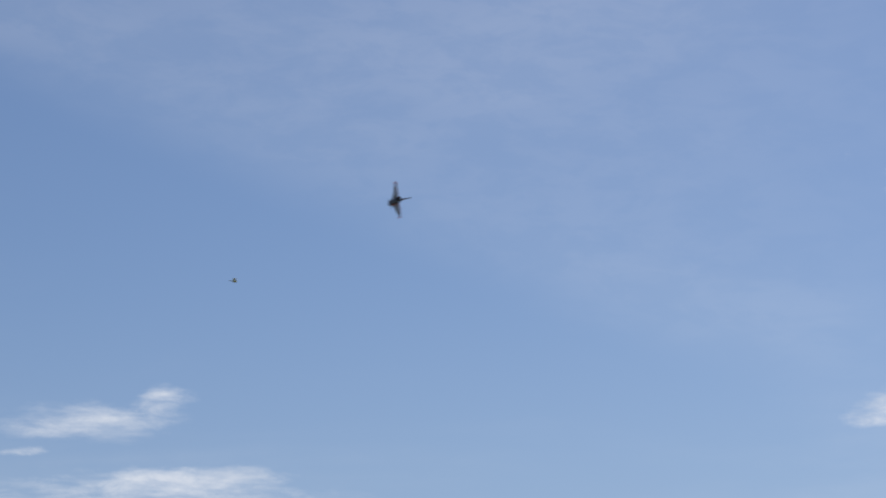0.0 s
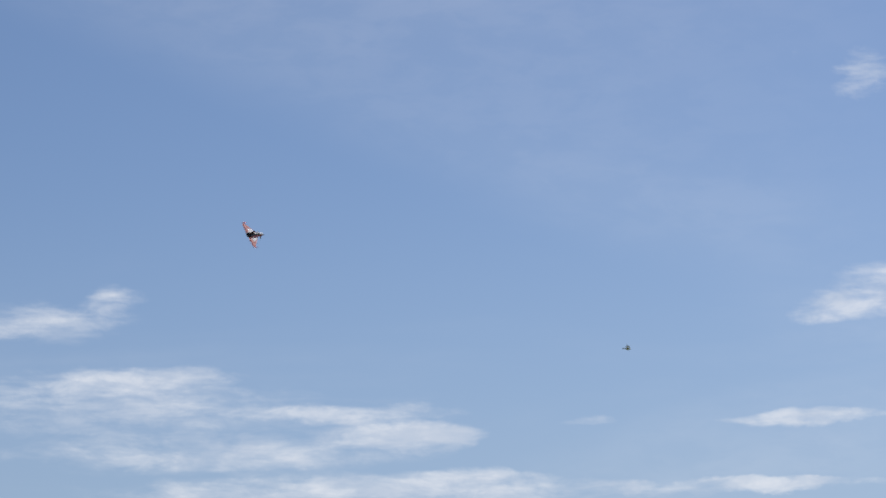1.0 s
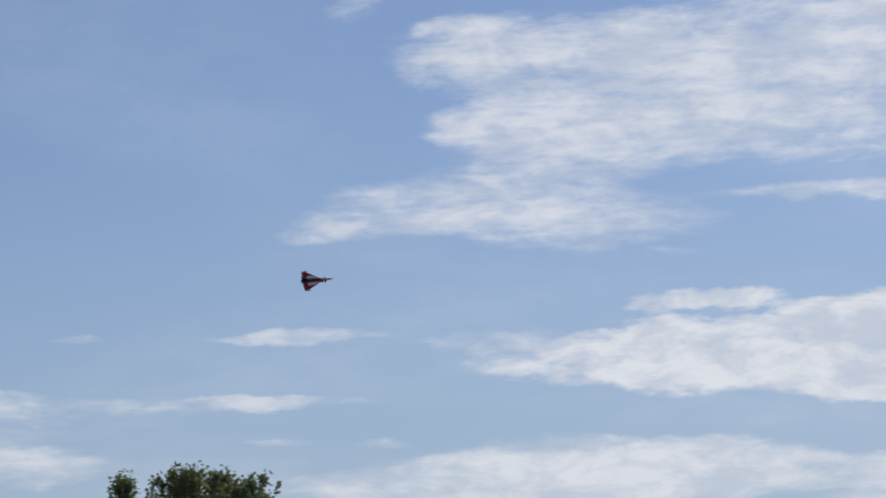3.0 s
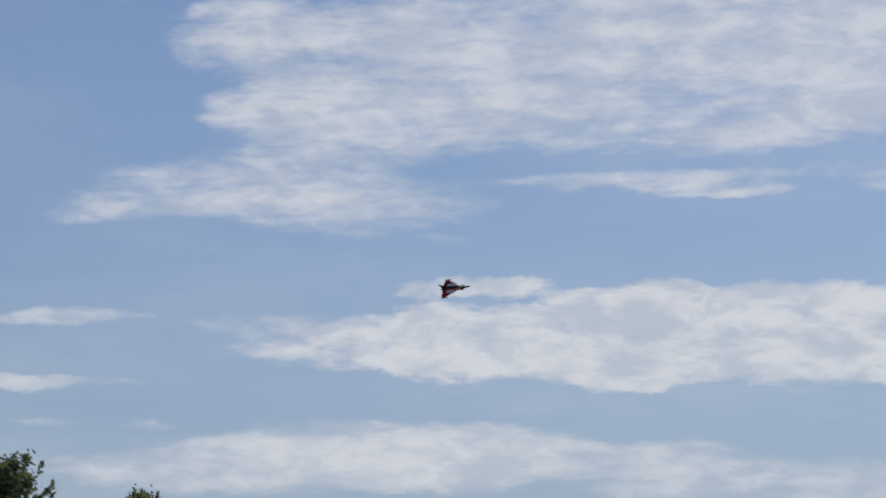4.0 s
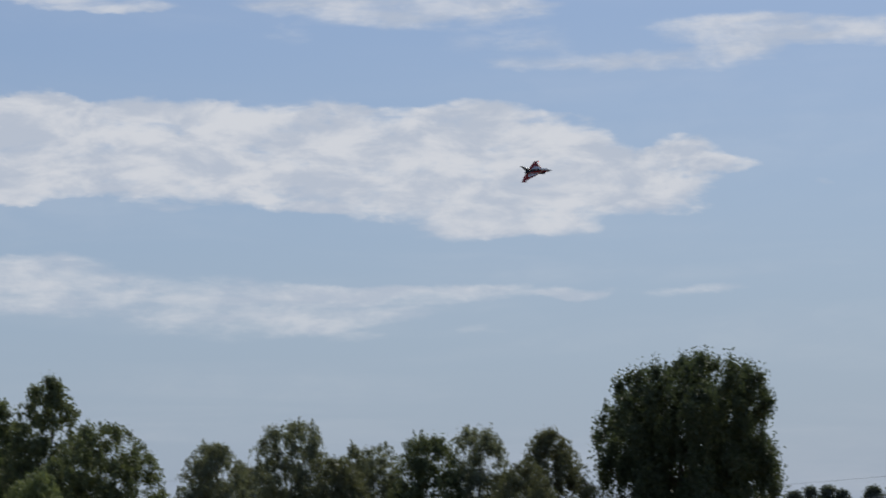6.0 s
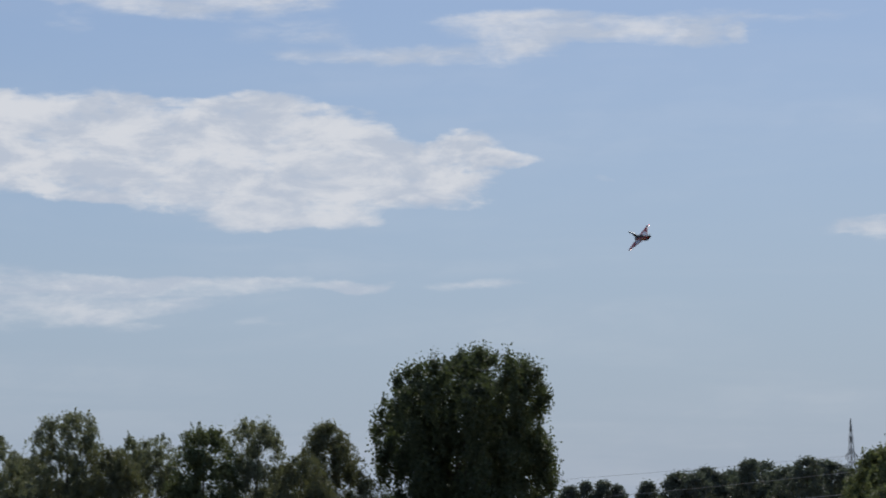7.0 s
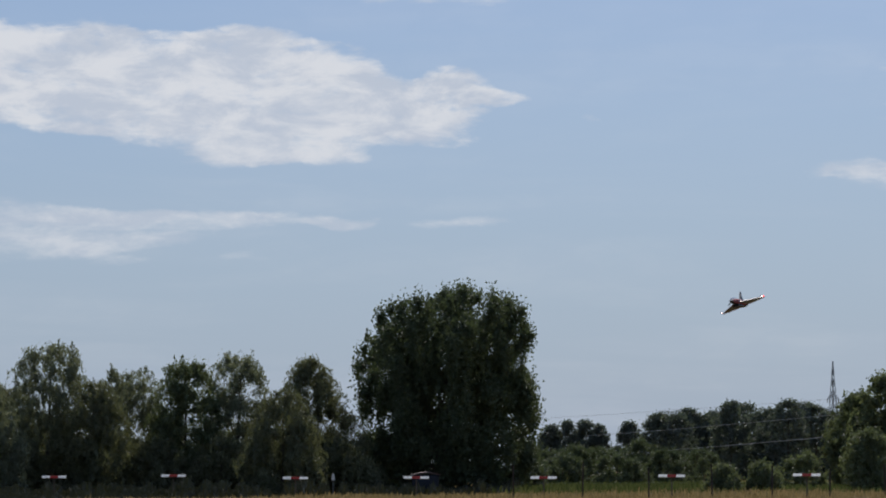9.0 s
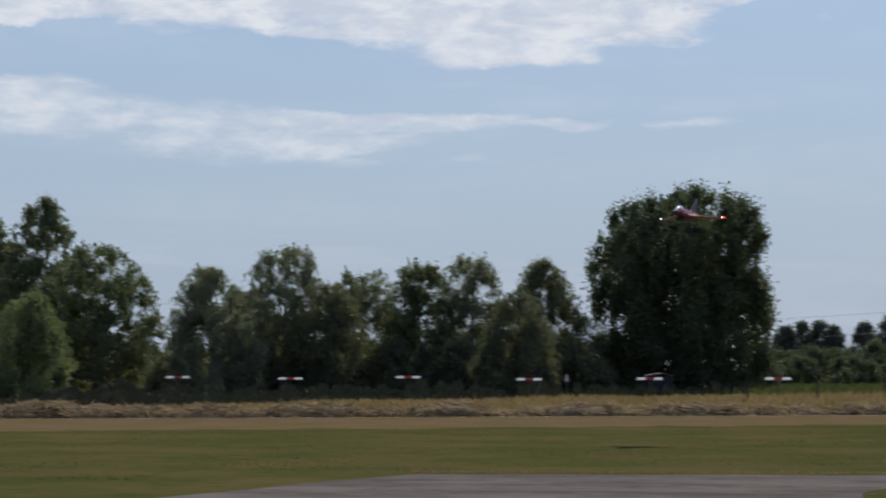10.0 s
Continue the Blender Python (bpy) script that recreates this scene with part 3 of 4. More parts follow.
WILLOW = (0.95, 1.0, 1.0, 0.92, 0.78, 0.58, 0.26)
ROUND = (0.55, 0.85, 1.0, 0.98, 0.88, 0.70, 0.35)
BLOCK = (0.70, 0.86, 0.94, 0.97, 0.98, 1.0, 0.96, 0.84, 0.22)
SPIRE = (0.85, 1.0, 0.95, 0.80, 0.62, 0.42, 0.16)
CROWN = (0.75, 0.95, 1.0, 1.0, 0.97, 0.90, 0.55)
FAR_ROUND = (0.85, 0.97, 1.0, 0.97, 0.86, 0.64, 0.28)
DOME = (1.0, 1.0, 0.95, 0.85, 0.68, 0.45, 0.2)


def build_trees():
    tree(0.02, 190, 13.9, 6.25, POPLAR_LEAF, "large dark green poplar with dense broad crown of upright sprays", 11, BLOCK, 62000, (0.21, 0.15), sprigs=150, clump=0.80, low=0.06, limbs=95, name="poplar_tree",
         shift=(0.75, 0.75, 0.65, 0.35, -0.05, -0.05, 0.3, 0.85, 1.8), tall=1.5, holes=-0.52)
    pale = "grey-green willow with drooping narrow leaves"
    W = dict(strands=150, droop=0.8, clump=0.68, low=0.02, name="willow_tree", group="willow row", sprigs=40, holes=-0.62, limbs=26)
    fine = (0.26, 0.075)
    tree(-9.30, 180, 8.2, 3.1, WILLOW_LEAF, pale, 21, WILLOW, 13000, fine, shift=(0.5, 0.3, 0.0, -0.3, -0.4), **W)
    tree(-7.86, 185, 9.8, 2.7, WILLOW_LEAF, "tall airy willow with thin hanging sprays at its top", 22, (0.9, 1.0, 1.0, 0.92, 0.85, 0.80, 0.50), 9000, fine, **{**W, "droop": 1.1, "strands": 260, "clump": 0.55, "holes": -0.36})
    tree(-7.0, 182, 7.3, 2.8, OLIVE_LEAF, pale, 23, WILLOW, 10000, fine, **W)
    tree(-6.25, 190, 8.4, 2.7, WILLOW_LEAF, "round-topped grey-green willow in the row", 24, (0.95, 1.0, 1.0, 0.9, 0.8, 0.7, 0.4), 10000, fine, **{**W, "holes": -0.45})
    tree(-5.12, 186, 8.7, 2.7, GREEN_LEAF, "slender green willow with several stems", 25, (0.95, 1.0, 0.98, 0.88, 0.78, 0.62, 0.32), 11000, (0.24, 0.10), **{**W, "droop": 0.4})
    tree(-4.08, 188, 9.3, 2.6, WILLOW_LEAF, "upright pale willow with several stems", 26, (0.9, 1.0, 1.0, 0.95, 0.85, 0.72, 0.40), 10000, fine, **{**W, "droop": 0.5, "holes": -0.42})
    tree(-3.15, 176, 6.6, 2.6, OLIVE_LEAF, "low rounded pale willow", 27, DOME, 11000, fine, **W)
    tree(-2.45, 186, 8.9, 3.6, OLIVE_LEAF, "broad olive-green willow beside the poplar", 28, SPIRE, 14000, fine, shift=(0.8, 0.6, 0.2, -0.3, -0.5, -0.6), **W)
    bush = dict(strands=50, droop=0.7, clump=0.7, low=0.02, name="willow_bush", group="bushes")
    tree(-12.98, 150, 5.5, 2.35, PALE_LEAF, "light green willow bush at the meadow's edge", 31, DOME, 10000, (0.22, 0.075), **{**bush, "strands": 90, "tall": 1.9, "limbs": 13, "sprigs": 70, "droop": 0.2, "clump": 0.55})
    for k, (a, h) in enumerate([(-10.1, 2.6), (-7.2, 3.6), (-4.4, 3.7), (-3.5, 3.2), (-1.9, 3.4), (-5.7, 3.6), (-8.5, 3.4)]):
        tree(a, 183, h, 2.3, OLIVE_LEAF, "dark undergrowth willow bush below the row", 34 + k, DOME, 4200, (0.22, 0.09), **bush)
    for k, (a, d, h, r) in enumerate([(-1.45, 204, 4.2, 2.6), (-0.7, 206, 3.8, 2.4), (-9.9, 200, 4.4, 2.6), (-8.9, 202, 5.0, 2.6), (-5.6, 204, 4.6, 2.6), (-3.4, 204, 4.6, 2.6), (1.75, 206, 3.6, 2.2), (-10.7, 206, 3.6, 2.4), (-7.8, 203, 5.0, 2.5), (-12.1, 206, 4.8, 2.8), (-6.5, 205, 4.4, 2.4), (-13.6, 207, 4.2, 2.6), (-4.5, 204, 4.4, 2.4), (-2.5, 206, 4.2, 2.4)]):
        tree(a, d, h, r, POPLAR_LEAF, "dark bush in the shade behind the row", 300 + k, DOME, 4200, (0.30, 0.15), droop=0.3, clump=0.75, low=0.03, name="bush", group="bushes")
    tree(-8.65, 188, 7.0, 2.6, OLIVE_LEAF, "dense mid-height willow in the row", 29, WILLOW, 9000, fine, **W)
    tree(-12.72, 200, 13.7, 4.2, GREEN_LEAF, "tall green tree with a pointed top", 41, (0.9, 1.0, 0.98, 0.85, 0.66, 0.44, 0.20), 17000, (0.24, 0.12), droop=0.5, sprigs=70, strands=160, clump=0.66, low=0.04, limbs=24)
    tree(-11.65, 195, 10.2, 5.1, GREEN_LEAF, "broad green tree with a domed open crown", 42, (0.75, 0.95, 1.0, 0.95, 0.82, 0.62, 0.30), 17000, (0.22, 0.13), droop=0.3, clump=0.8, low=0.10, strands=120, sprigs=30, holes=-0.36, limbs=30)
    tree(-13.80, 205, 12.2, 3.2, GREEN_LEAF, "green tree in the tall group", 43, WILLOW, 10000, (0.24, 0.13), sprigs=20, strands=60, low=0.04)
    tree(-15.0, 205, 10.6, 3.4, WILLOW_LEAF, "pale rounded tree of the tall group", 44, ROUND, 9000, (0.30, 0.12), strands=60)
    tree(-16.45, 210, 10.1, 3.0, GREEN_LEAF, "green tree of the tall group", 45, ROUND, 8000, (0.26, 0.14), strands=60)
    high = dict(clump=0.72, low=0.12, sprigs=70, limbs=24, group="tall trees by the field", name="ash_tree")
    tree(-28.75, 140, 16.0, 1.15, GREEN_LEAF, "slim tall tree with airy green top", 51, ROUND, 7000, (0.25, 0.15), **high)
    tree(-27.6, 140, 16.6, 2.3, GREEN_LEAF, "tall tree with dense green top", 52, CROWN, 14000, (0.25, 0.15), **high)
    tree(-26.1, 140, 16.0, 2.5, GREEN_LEAF, "tall tree with rounded green top", 53, CROWN, 13000, (0.25, 0.15), **high)
    tree(-26.9, 143, 16.6, 2.4, GREEN_LEAF, "tall tree with broad green top", 58, CROWN, 13000, (0.25, 0.15), **high)
    tree(-30.7, 140, 14.9, 1.4, GREEN_LEAF, "slim tall green tree", 54, SPIRE, 6000, (0.25, 0.15), **high)
    tree(-23.66, 140, 14.1, 2.6, GREEN_LEAF, "tall tree with dense green top", 55, ROUND, 11000, (0.25, 0.15), **high)
    tree(-22.55, 140, 13.0, 2.9, GREEN_LEAF, "tall tree with sloping green crown", 56, DOME, 11000, (0.25, 0.15), **high)
    tree(-21.5, 140, 10.8, 2.4, GREEN_LEAF, "smaller green tree beside the tall ones", 57, DOME, 8000, (0.25, 0.15), **high)
    right = dict(clump=0.75, limbs=14, strands=40, group="trees by the power line")
    tree(9.0, 230, 9.3, 3.3, GREEN_LEAF, "broad green tree near the power line", 61, ROUND, 8000, (0.30, 0.17), **right)
    tree(9.55, 238, 8.8, 3.0, GREEN_LEAF, "dense green tree amid the row", 66, CROWN, 7000, (0.26, 0.15), **right)
    tree(8.65, 190, 4.3, 2.0, GREEN_LEAF, "rounded pale bush in the meadow", 62, DOME, 5000, (0.34, 0.12), droop=0.5, name="willow_bush", group="bushes")
    tree(8.4, 235, 8.0, 2.9, GREEN_LEAF, "green tree near the power line", 63, ROUND, 7000, (0.30, 0.17), **right)
    tree(10.1, 232, 9.5, 3.4, GREEN_LEAF, "broad green tree near the power line", 64, ROUND, 9000, (0.30, 0.17), **right)
    tree(11.0, 232, 8.9, 3.4, GREEN_LEAF, "green tree at the end of the row", 65, ROUND, 8000, (0.30, 0.17), **right)
    for k, (a, d, h, r) in enumerate([(3.6, 240, 3.1, 3.2), (2.5, 235, 2.7, 2.8), (6.5, 180, 2.1, 1.5), (5.73, 180, 1.9, 1.3), (4.6, 260, 3.4, 3.5), (7.4, 215, 2.8, 2.6), (2.15, 262, 3.4, 3.4), (2.75, 266, 3.9, 3.6), (3.3, 268, 3.7, 3.8), (4.05, 264, 4.4, 3.4), (5.2, 270, 3.6, 3.8)]):
        tree(a, d, h, r, POPLAR_LEAF if k in (0, 1, 4, 6, 7, 8, 9, 10) else GREEN_LEAF, "low green shrub on the meadow", 70 + k, DOME, 5200, (0.20, 0.10), droop=0.2, clump=0.6, low=0.02, name="shrub", group="bushes")
    far = dict(clump=0.95, low=0.03, name="far_tree", group="far wood")
    for k, (a, h, r) in enumerate([(2.25, 9.6, 2.2), (2.6, 10.3, 2.4), (2.95, 10.5, 2.5), (3.25, 9.7, 2.0), (3.85, 10.2, 2.4)]):
        tree(a, 520, h, r * 1.3, HAZED_LEAF, "distant dark tree of the far wood, haze painted into its leaves", 80 + k, FAR_ROUND, 3600, (0.38, 0.28), **far)
    rr = random.Random(4)
    for k in range(17):
        a = 4.45 + k * 0.285
        h = (10.6, 11.3, 11.5, 11.2, 10.3)[min(4, k // 4)] * rr.uniform(0.90, 1.07)
        tree(a, 415 + rr.uniform(0, 28), h, rr.uniform(3.3, 4.6), HAZED_LEAF, "dark tree in the distant wood, haze painted into its leaves", 100 + k, rr.choice((FAR_ROUND, ROUND, FAR_ROUND)), 3400, (0.36, 0.26), **far)


build_trees()


# ---- field edge ----
def build_field():
    rng = np.random.default_rng(5)
    sheet("straw_strip", [(-60, 72.6), (45, 121.9), (45, 122.8), (-60, 73.5)], 0.012, STRAW_BASE, "thin pale line of straw before the hay", "straw", 0.12, 9)
    # weathered cracks in the tarmac
    rr = random.Random(8)
    bm = bmesh.new()
    for k in range(26):
        x, y = rr.uniform(-6, 9), rr.uniform(33, 44.6)
        if x > 2.2 and y < 42.5 or x < -5.2:
            continue
        turn = rr.choice((0.0, 0.1, -0.15, 1.3))
        pts = []
        for i in range(rr.randint(5, 12)):
            pts.append((x, y, rr.uniform(0.012, 0.05)))
            x += 0.33 * math.cos(turn) + rr.uniform(-0.05, 0.05)
            y += 0.33 * math.sin(turn) + rr.uniform(-0.10, 0.10)
        up = [bm.verts.new((a, b + w, 0.0185)) for a, b, w in pts]
        dn = [bm.verts.new((a, b - w, 0.0185)) for a, b, w in pts]
        for i in range(len(pts) - 1):
            bm.faces.new((dn[i], dn[i + 1], up[i + 1], up[i]))
    tagged(part("tarmac_cracks", bm, CRACK), "dark weedy cracks in the old tarmac", "cracks", kind="stuff")
    # windrow of raked hay: a lumpy bed with loose stalks on it
    bm = bmesh.new()
    n = 260
    xs = np.linspace(-60, 45, n)
    rows = []
    for x in xs:
        y0 = 103.5 + 0.47 * x
        lump = 0.5 + 0.7 * noise.noise(Vector((x * 0.45, 3.1, 0.0))) + 0.55 * noise.noise(Vector((x * 1.3, 7.7, 0.0)))
        hh = 0.12 + 0.40 * max(0.0, lump)
        ring = []
        for s, z in ((-1.0, 0.0), (-0.75, 0.55), (-0.4, 0.9), (0.0, 1.0), (0.45, 0.85), (0.8, 0.5), (1.05, 0.0)):
            jit = noise.noise(Vector((x * 2.3, s * 3.0, 1.3)))
            ring.append(bm.verts.new((x, y0 + s * (0.9 + 0.3 * jit), z * hh * (1 + 0.25 * jit) - (0.02 if z == 0 else 0))))
        rows.append(ring)
    for a, b in zip(rows, rows[1:]):
        for i in range(len(a) - 1):
            bm.faces.new((a[i], a[i + 1], b[i + 1], b[i]))
    hay = tagged(part("hay_windrow", bm, STRAW_BASE, smooth=True), "long lumpy windrow of dry raked hay", "hay", kind="stuff")
    k = 30000
    x = rng.uniform(-60, 45, k)
    lump = np.array([0.5 + 0.7 * noise.noise(Vector((v * 0.45, 3.1, 0.0))) + 0.55 * noise.noise(Vector((v * 1.3, 7.7, 0.0))) for v in x])
    hh = 0.12 + 0.40 * np.maximum(0, lump)
    s = rng.uniform(-1.0, 1.0, k)
    pos = np.stack([x, 103.5 + 0.47 * x + s, np.maximum(0.02, hh * (1 - s ** 2) * 0.95 + rng.normal(0.04, 0.05, k))], 1)
    al = unit(rng.normal(size=(k, 3)) * np.array([1, 1, 0.35]))
    cards("stalks", pos, al, unit(np.cross(al, rng.normal(size=(k, 3)))), rng.uniform(0.2, 0.55, k), rng.uniform(0.03, 0.07, k), STRAW, hay, "loose dry stalks")
    # tall dry grass behind the windrow
    k = 60000
    x = rng.uniform(-62, 50, k)
    dy = 1.6 + rng.uniform(0, 1, k) ** 1.4 * np.interp(x, [-22, -6], [14, 55])
    patch = np.array([noise.noise(Vector((a * 0.12, b * 0.12, 9.0))) for a, b in zip(x, dy)])
    ht = np.clip((0.34 + 0.22 * patch + rng.normal(0, 0.09, k)) * np.interp(x, [-25, 0, 12], [0.62, 0.85, 1.3]), 0.08, 0.9)
    pos = np.stack([x, 103.5 + 0.47 * x + dy, ht * 0.48], 1)
    al = unit(np.stack([rng.normal(0, 0.22, k), rng.normal(0, 0.22, k), np.ones(k)], 1))
    ob = cards("tall_grass", pos, al, unit(np.cross(al, rng.normal(size=(k, 3)))), ht, rng.uniform(0.04, 0.09, k), TALL_DRY)
    tagged(ob, "tall golden dry grass along the field edge", "grass", kind="stuff")
    # dark undergrowth from the hay back to the willows, tree shadow in its colour
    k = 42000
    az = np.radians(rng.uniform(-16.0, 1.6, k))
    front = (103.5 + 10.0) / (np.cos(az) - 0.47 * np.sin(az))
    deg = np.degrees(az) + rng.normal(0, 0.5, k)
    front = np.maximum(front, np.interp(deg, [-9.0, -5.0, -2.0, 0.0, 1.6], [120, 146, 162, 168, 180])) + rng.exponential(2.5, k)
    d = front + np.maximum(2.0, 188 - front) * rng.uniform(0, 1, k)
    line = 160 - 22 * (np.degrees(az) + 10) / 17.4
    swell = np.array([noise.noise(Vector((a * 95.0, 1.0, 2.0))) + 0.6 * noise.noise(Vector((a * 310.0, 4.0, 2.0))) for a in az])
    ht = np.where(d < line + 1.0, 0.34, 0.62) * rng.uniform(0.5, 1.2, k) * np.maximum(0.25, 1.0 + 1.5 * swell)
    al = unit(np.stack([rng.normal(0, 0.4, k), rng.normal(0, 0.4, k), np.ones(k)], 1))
    ob = cards("undergrowth", np.stack([d * np.sin(az), d * np.cos(az), ht * 0.47], 1), al, unit(np.cross(al, rng.normal(size=(k, 3)))), ht, rng.uniform(0.10, 0.24, k), SHADED_HERB)
    tagged(ob, "rank green herbs below the willows, tree shade painted into their colour", "undergrowth", kind="stuff")
    # greener meadow before the far trees
    k = 26000
    x = rng.uniform(3, 60, k)
    y = rng.uniform(172, 260, k)
    ht = rng.uniform(0.3, 0.75, k)
    al = unit(np.stack([rng.normal(0, 0.25, k), rng.normal(0, 0.25, k), np.ones(k)], 1))
    ob = cards("meadow_grass", np.stack([x, y, ht * 0.48], 1), al, unit(np.cross(al, rng.normal(size=(k, 3)))), ht, rng.uniform(0.06, 0.14, k), GREEN_GRASS)
    tagged(ob, "green uncut meadow grass before the trees", "grass", kind="stuff")
    # the lawn's own short blades, thicker in patches
    k = 130000
    y = 42.0 + 66.0 * rng.uniform(0, 1, k) ** 1.3
    x = -27.0 + 54.0 * rng.uniform(0, 1, k)
    keep = (y < 87.0 + 0.55 * (x - 6.4)) & ((y > 46.4 + 0.09 * np.maximum(0, x)) | (x < -8))
    x, y = x[keep], y[keep]
    patch = np.array([noise.noise(Vector((a * 0.35, b * 0.16, 4.0))) + 0.6 * noise.noise(Vector((a * 1.3, b * 0.6, 8.0))) for a, b in zip(x, y)])
    keep = patch + rng.normal(0, 0.25, len(x)) > -0.05
    x, y, patch = x[keep], y[keep], patch[keep]
    k = len(x)
    ht = np.clip(0.022 + 0.012 * patch + rng.normal(0, 0.006, k), 0.010, 0.05)
    al = unit(np.stack([rng.normal(0, 0.5, k), rng.normal(0, 0.5, k), np.ones(k)], 1))
    ob = cards("lawn_grass", np.stack([x, y, ht * 0.45], 1), al, unit(np.cross(al, rng.normal(size=(k, 3)))), ht, rng.uniform(0.02, 0.04, k), LAWN)
    tagged(ob, "short patchy green and straw-coloured lawn blades", "grass", kind="stuff")
    # short tufts along the rim of the tarmac
    k = 5000
    t = rng.uniform(0, 1, k)
    x = -4.2 + 44 * t ** 1.6
    pos = np.stack([x, 45.4 + 0.094 * (x + 4) + rng.normal(0.12, 0.15, k), np.full(k, 0.03)], 1)
    al = unit(np.stack([rng.normal(0, 0.5, k), rng.normal(0, 0.5, k), np.ones(k)], 1))
    ob = cards("edge_grass", pos, al, unit(np.cross(al, rng.normal(size=(k, 3)))), rng.uniform(0.03, 0.09, k), rng.uniform(0.008, 0.02, k), TALL_DRY)
    tagged(ob, "short grass tufts along the tarmac edge", "grass", kind="stuff")


build_field()


def build_markers():
    """Row of white-red-white boards on posts."""
    for k, (az, z) in enumerate([(-10.0, 1.17), (-7.73, 1.12), (-5.35, 1.22), (-2.90, 1.13), (-0.46, 1.19), (2.115, 1.22), (4.695, 1.34), (7.395, 1.42)]):
        d = 160 - 22 * (az + 10) / 17.4
        m = Matrix.Translation(place(az, d)) @ pose(0, 0, 0, 0, 0, -az - 6)
        root = empty("boundary_marker", m, "white and red roof-shaped boundary board on a post", "marker", "row of boundary boards")
        for i, (x0, x1) in enumerate(((-0.66, -0.225), (-0.225, 0.225), (0.225, 0.66))):
            bm = bmesh.new()
            e = 0.003 if i == 1 else 0.0
            prof = [(-0.20 - e, z - 0.062), (0.0, z + 0.062 + e), (0.20 + e, z - 0.062), (0.19, z - 0.08), (0.0, z + 0.042), (-0.19, z - 0.08)]
            loft(bm, [[Vector((x, a, b)) for a, b in prof] for x in (x0, x1)])
            part("board", bm, RED_PAINT if i == 1 else WHITE_PAINT, root, "red middle board" if i == 1 else "white end board")
        bm = bmesh.new()
        tube(bm, [(0, 0.0, 0), (0, 0.0, z * 0.5), (0, 0.0, z + 0.04)], [0.035, 0.035, 0.03], 8)
        part("post", bm, GREY_WOOD, root)


def build_fence():
    pts = [Vector((3.4 + 3.35 * k, 130.2 + 3.2 * k, 0)) for k in range(8)]
    root = empty("wire_fence", Matrix.Identity(4), "thin wire fence on dark wooden posts in dry grass", "fence")
    for k, p in enumerate(pts):
        bm = bmesh.new()
        h = 1.85 + 0.12 * math.sin(k * 2.3)
        tube(bm, [p, p + Vector((0.01, 0, h * 0.5)), p + Vector((0.03 * math.sin(k * 1.7), 0, h))], [0.042, 0.040, 0.036], 8)
        part("post", bm, DARK_WOOD, root)
    for h in (0.5, 1.0, 1.5):
        bm = bmesh.new()
        tube(bm, [p + Vector((0, -0.05, h)) for p in pts], [0.0018] * len(pts), 4)
        part("wire", bm, WIRE, root)


def build_hut():
    d = 172.0
    root = empty("site_box", Matrix.Translation(place(-0.28, d)) @ pose(0, 0, 0, 0, 0, 8), "small dark blue box shed with reddish roof under the poplar", "shed")
    bm = bmesh.new()
    box(bm, -0.75, -0.55, 0.12, 0.75, 0.55, 1.25, 0.02)
    part("body", bm, BLUE_PAINT, root)
    bm = bmesh.new()
    loft(bm, [[Vector((-0.85, y, 1.25)), Vector((0.1, y, 1.40)), Vector((0.85, y, 1.25)), Vector((0.85, y, 1.30)), Vector((0.1, y, 1.46)), Vector((-0.85, y, 1.30))] for y in (-0.65, 0.65)])
    part("roof", bm, ROOF_RED, root, "faded red sheet roof")
    bm = bmesh.new()
    box(bm, 0.10, -0.58, 0.2, 0.62, -0.545, 1.15, 0.006)
    part("door", bm, BLUE_PAINT, root)
    bm = bmesh.new()
    box(bm, 0.752, -0.5, 0.3, 0.775, 0.5, 1.2, 0.004)
    part("side_panel", bm, GREY_WOOD, root, "tan wooden side panel")
    for x in (-0.6, 0.6):
        bm = bmesh.new()
        box(bm, x - 0.08, -0.5, 0.0, x + 0.08, 0.5, 0.125, 0.005)
        part("skid", bm, GREY_WOOD, root)
    root = empty("small_sign", Matrix.Translation(place(-2.14, 158)), "small white sign plate on a post", "sign")
    bm = bmesh.new()
    loft(bm, [[Vector((-0.11, y, 0.98)), Vector((0.11, y, 0.98)), Vector((0.05, y, 1.36)), Vector((-0.05, y, 1.36))] for y in (-0.012, 0.0)])
    part("plate", bm, WHITE_PAINT, root)
    bm = bmesh.new()
    tube(bm, [(0, 0.025, 0), (0, 0.025, 1.4)], [0.025, 0.025], 8)
    part("post", bm, STEEL, root)


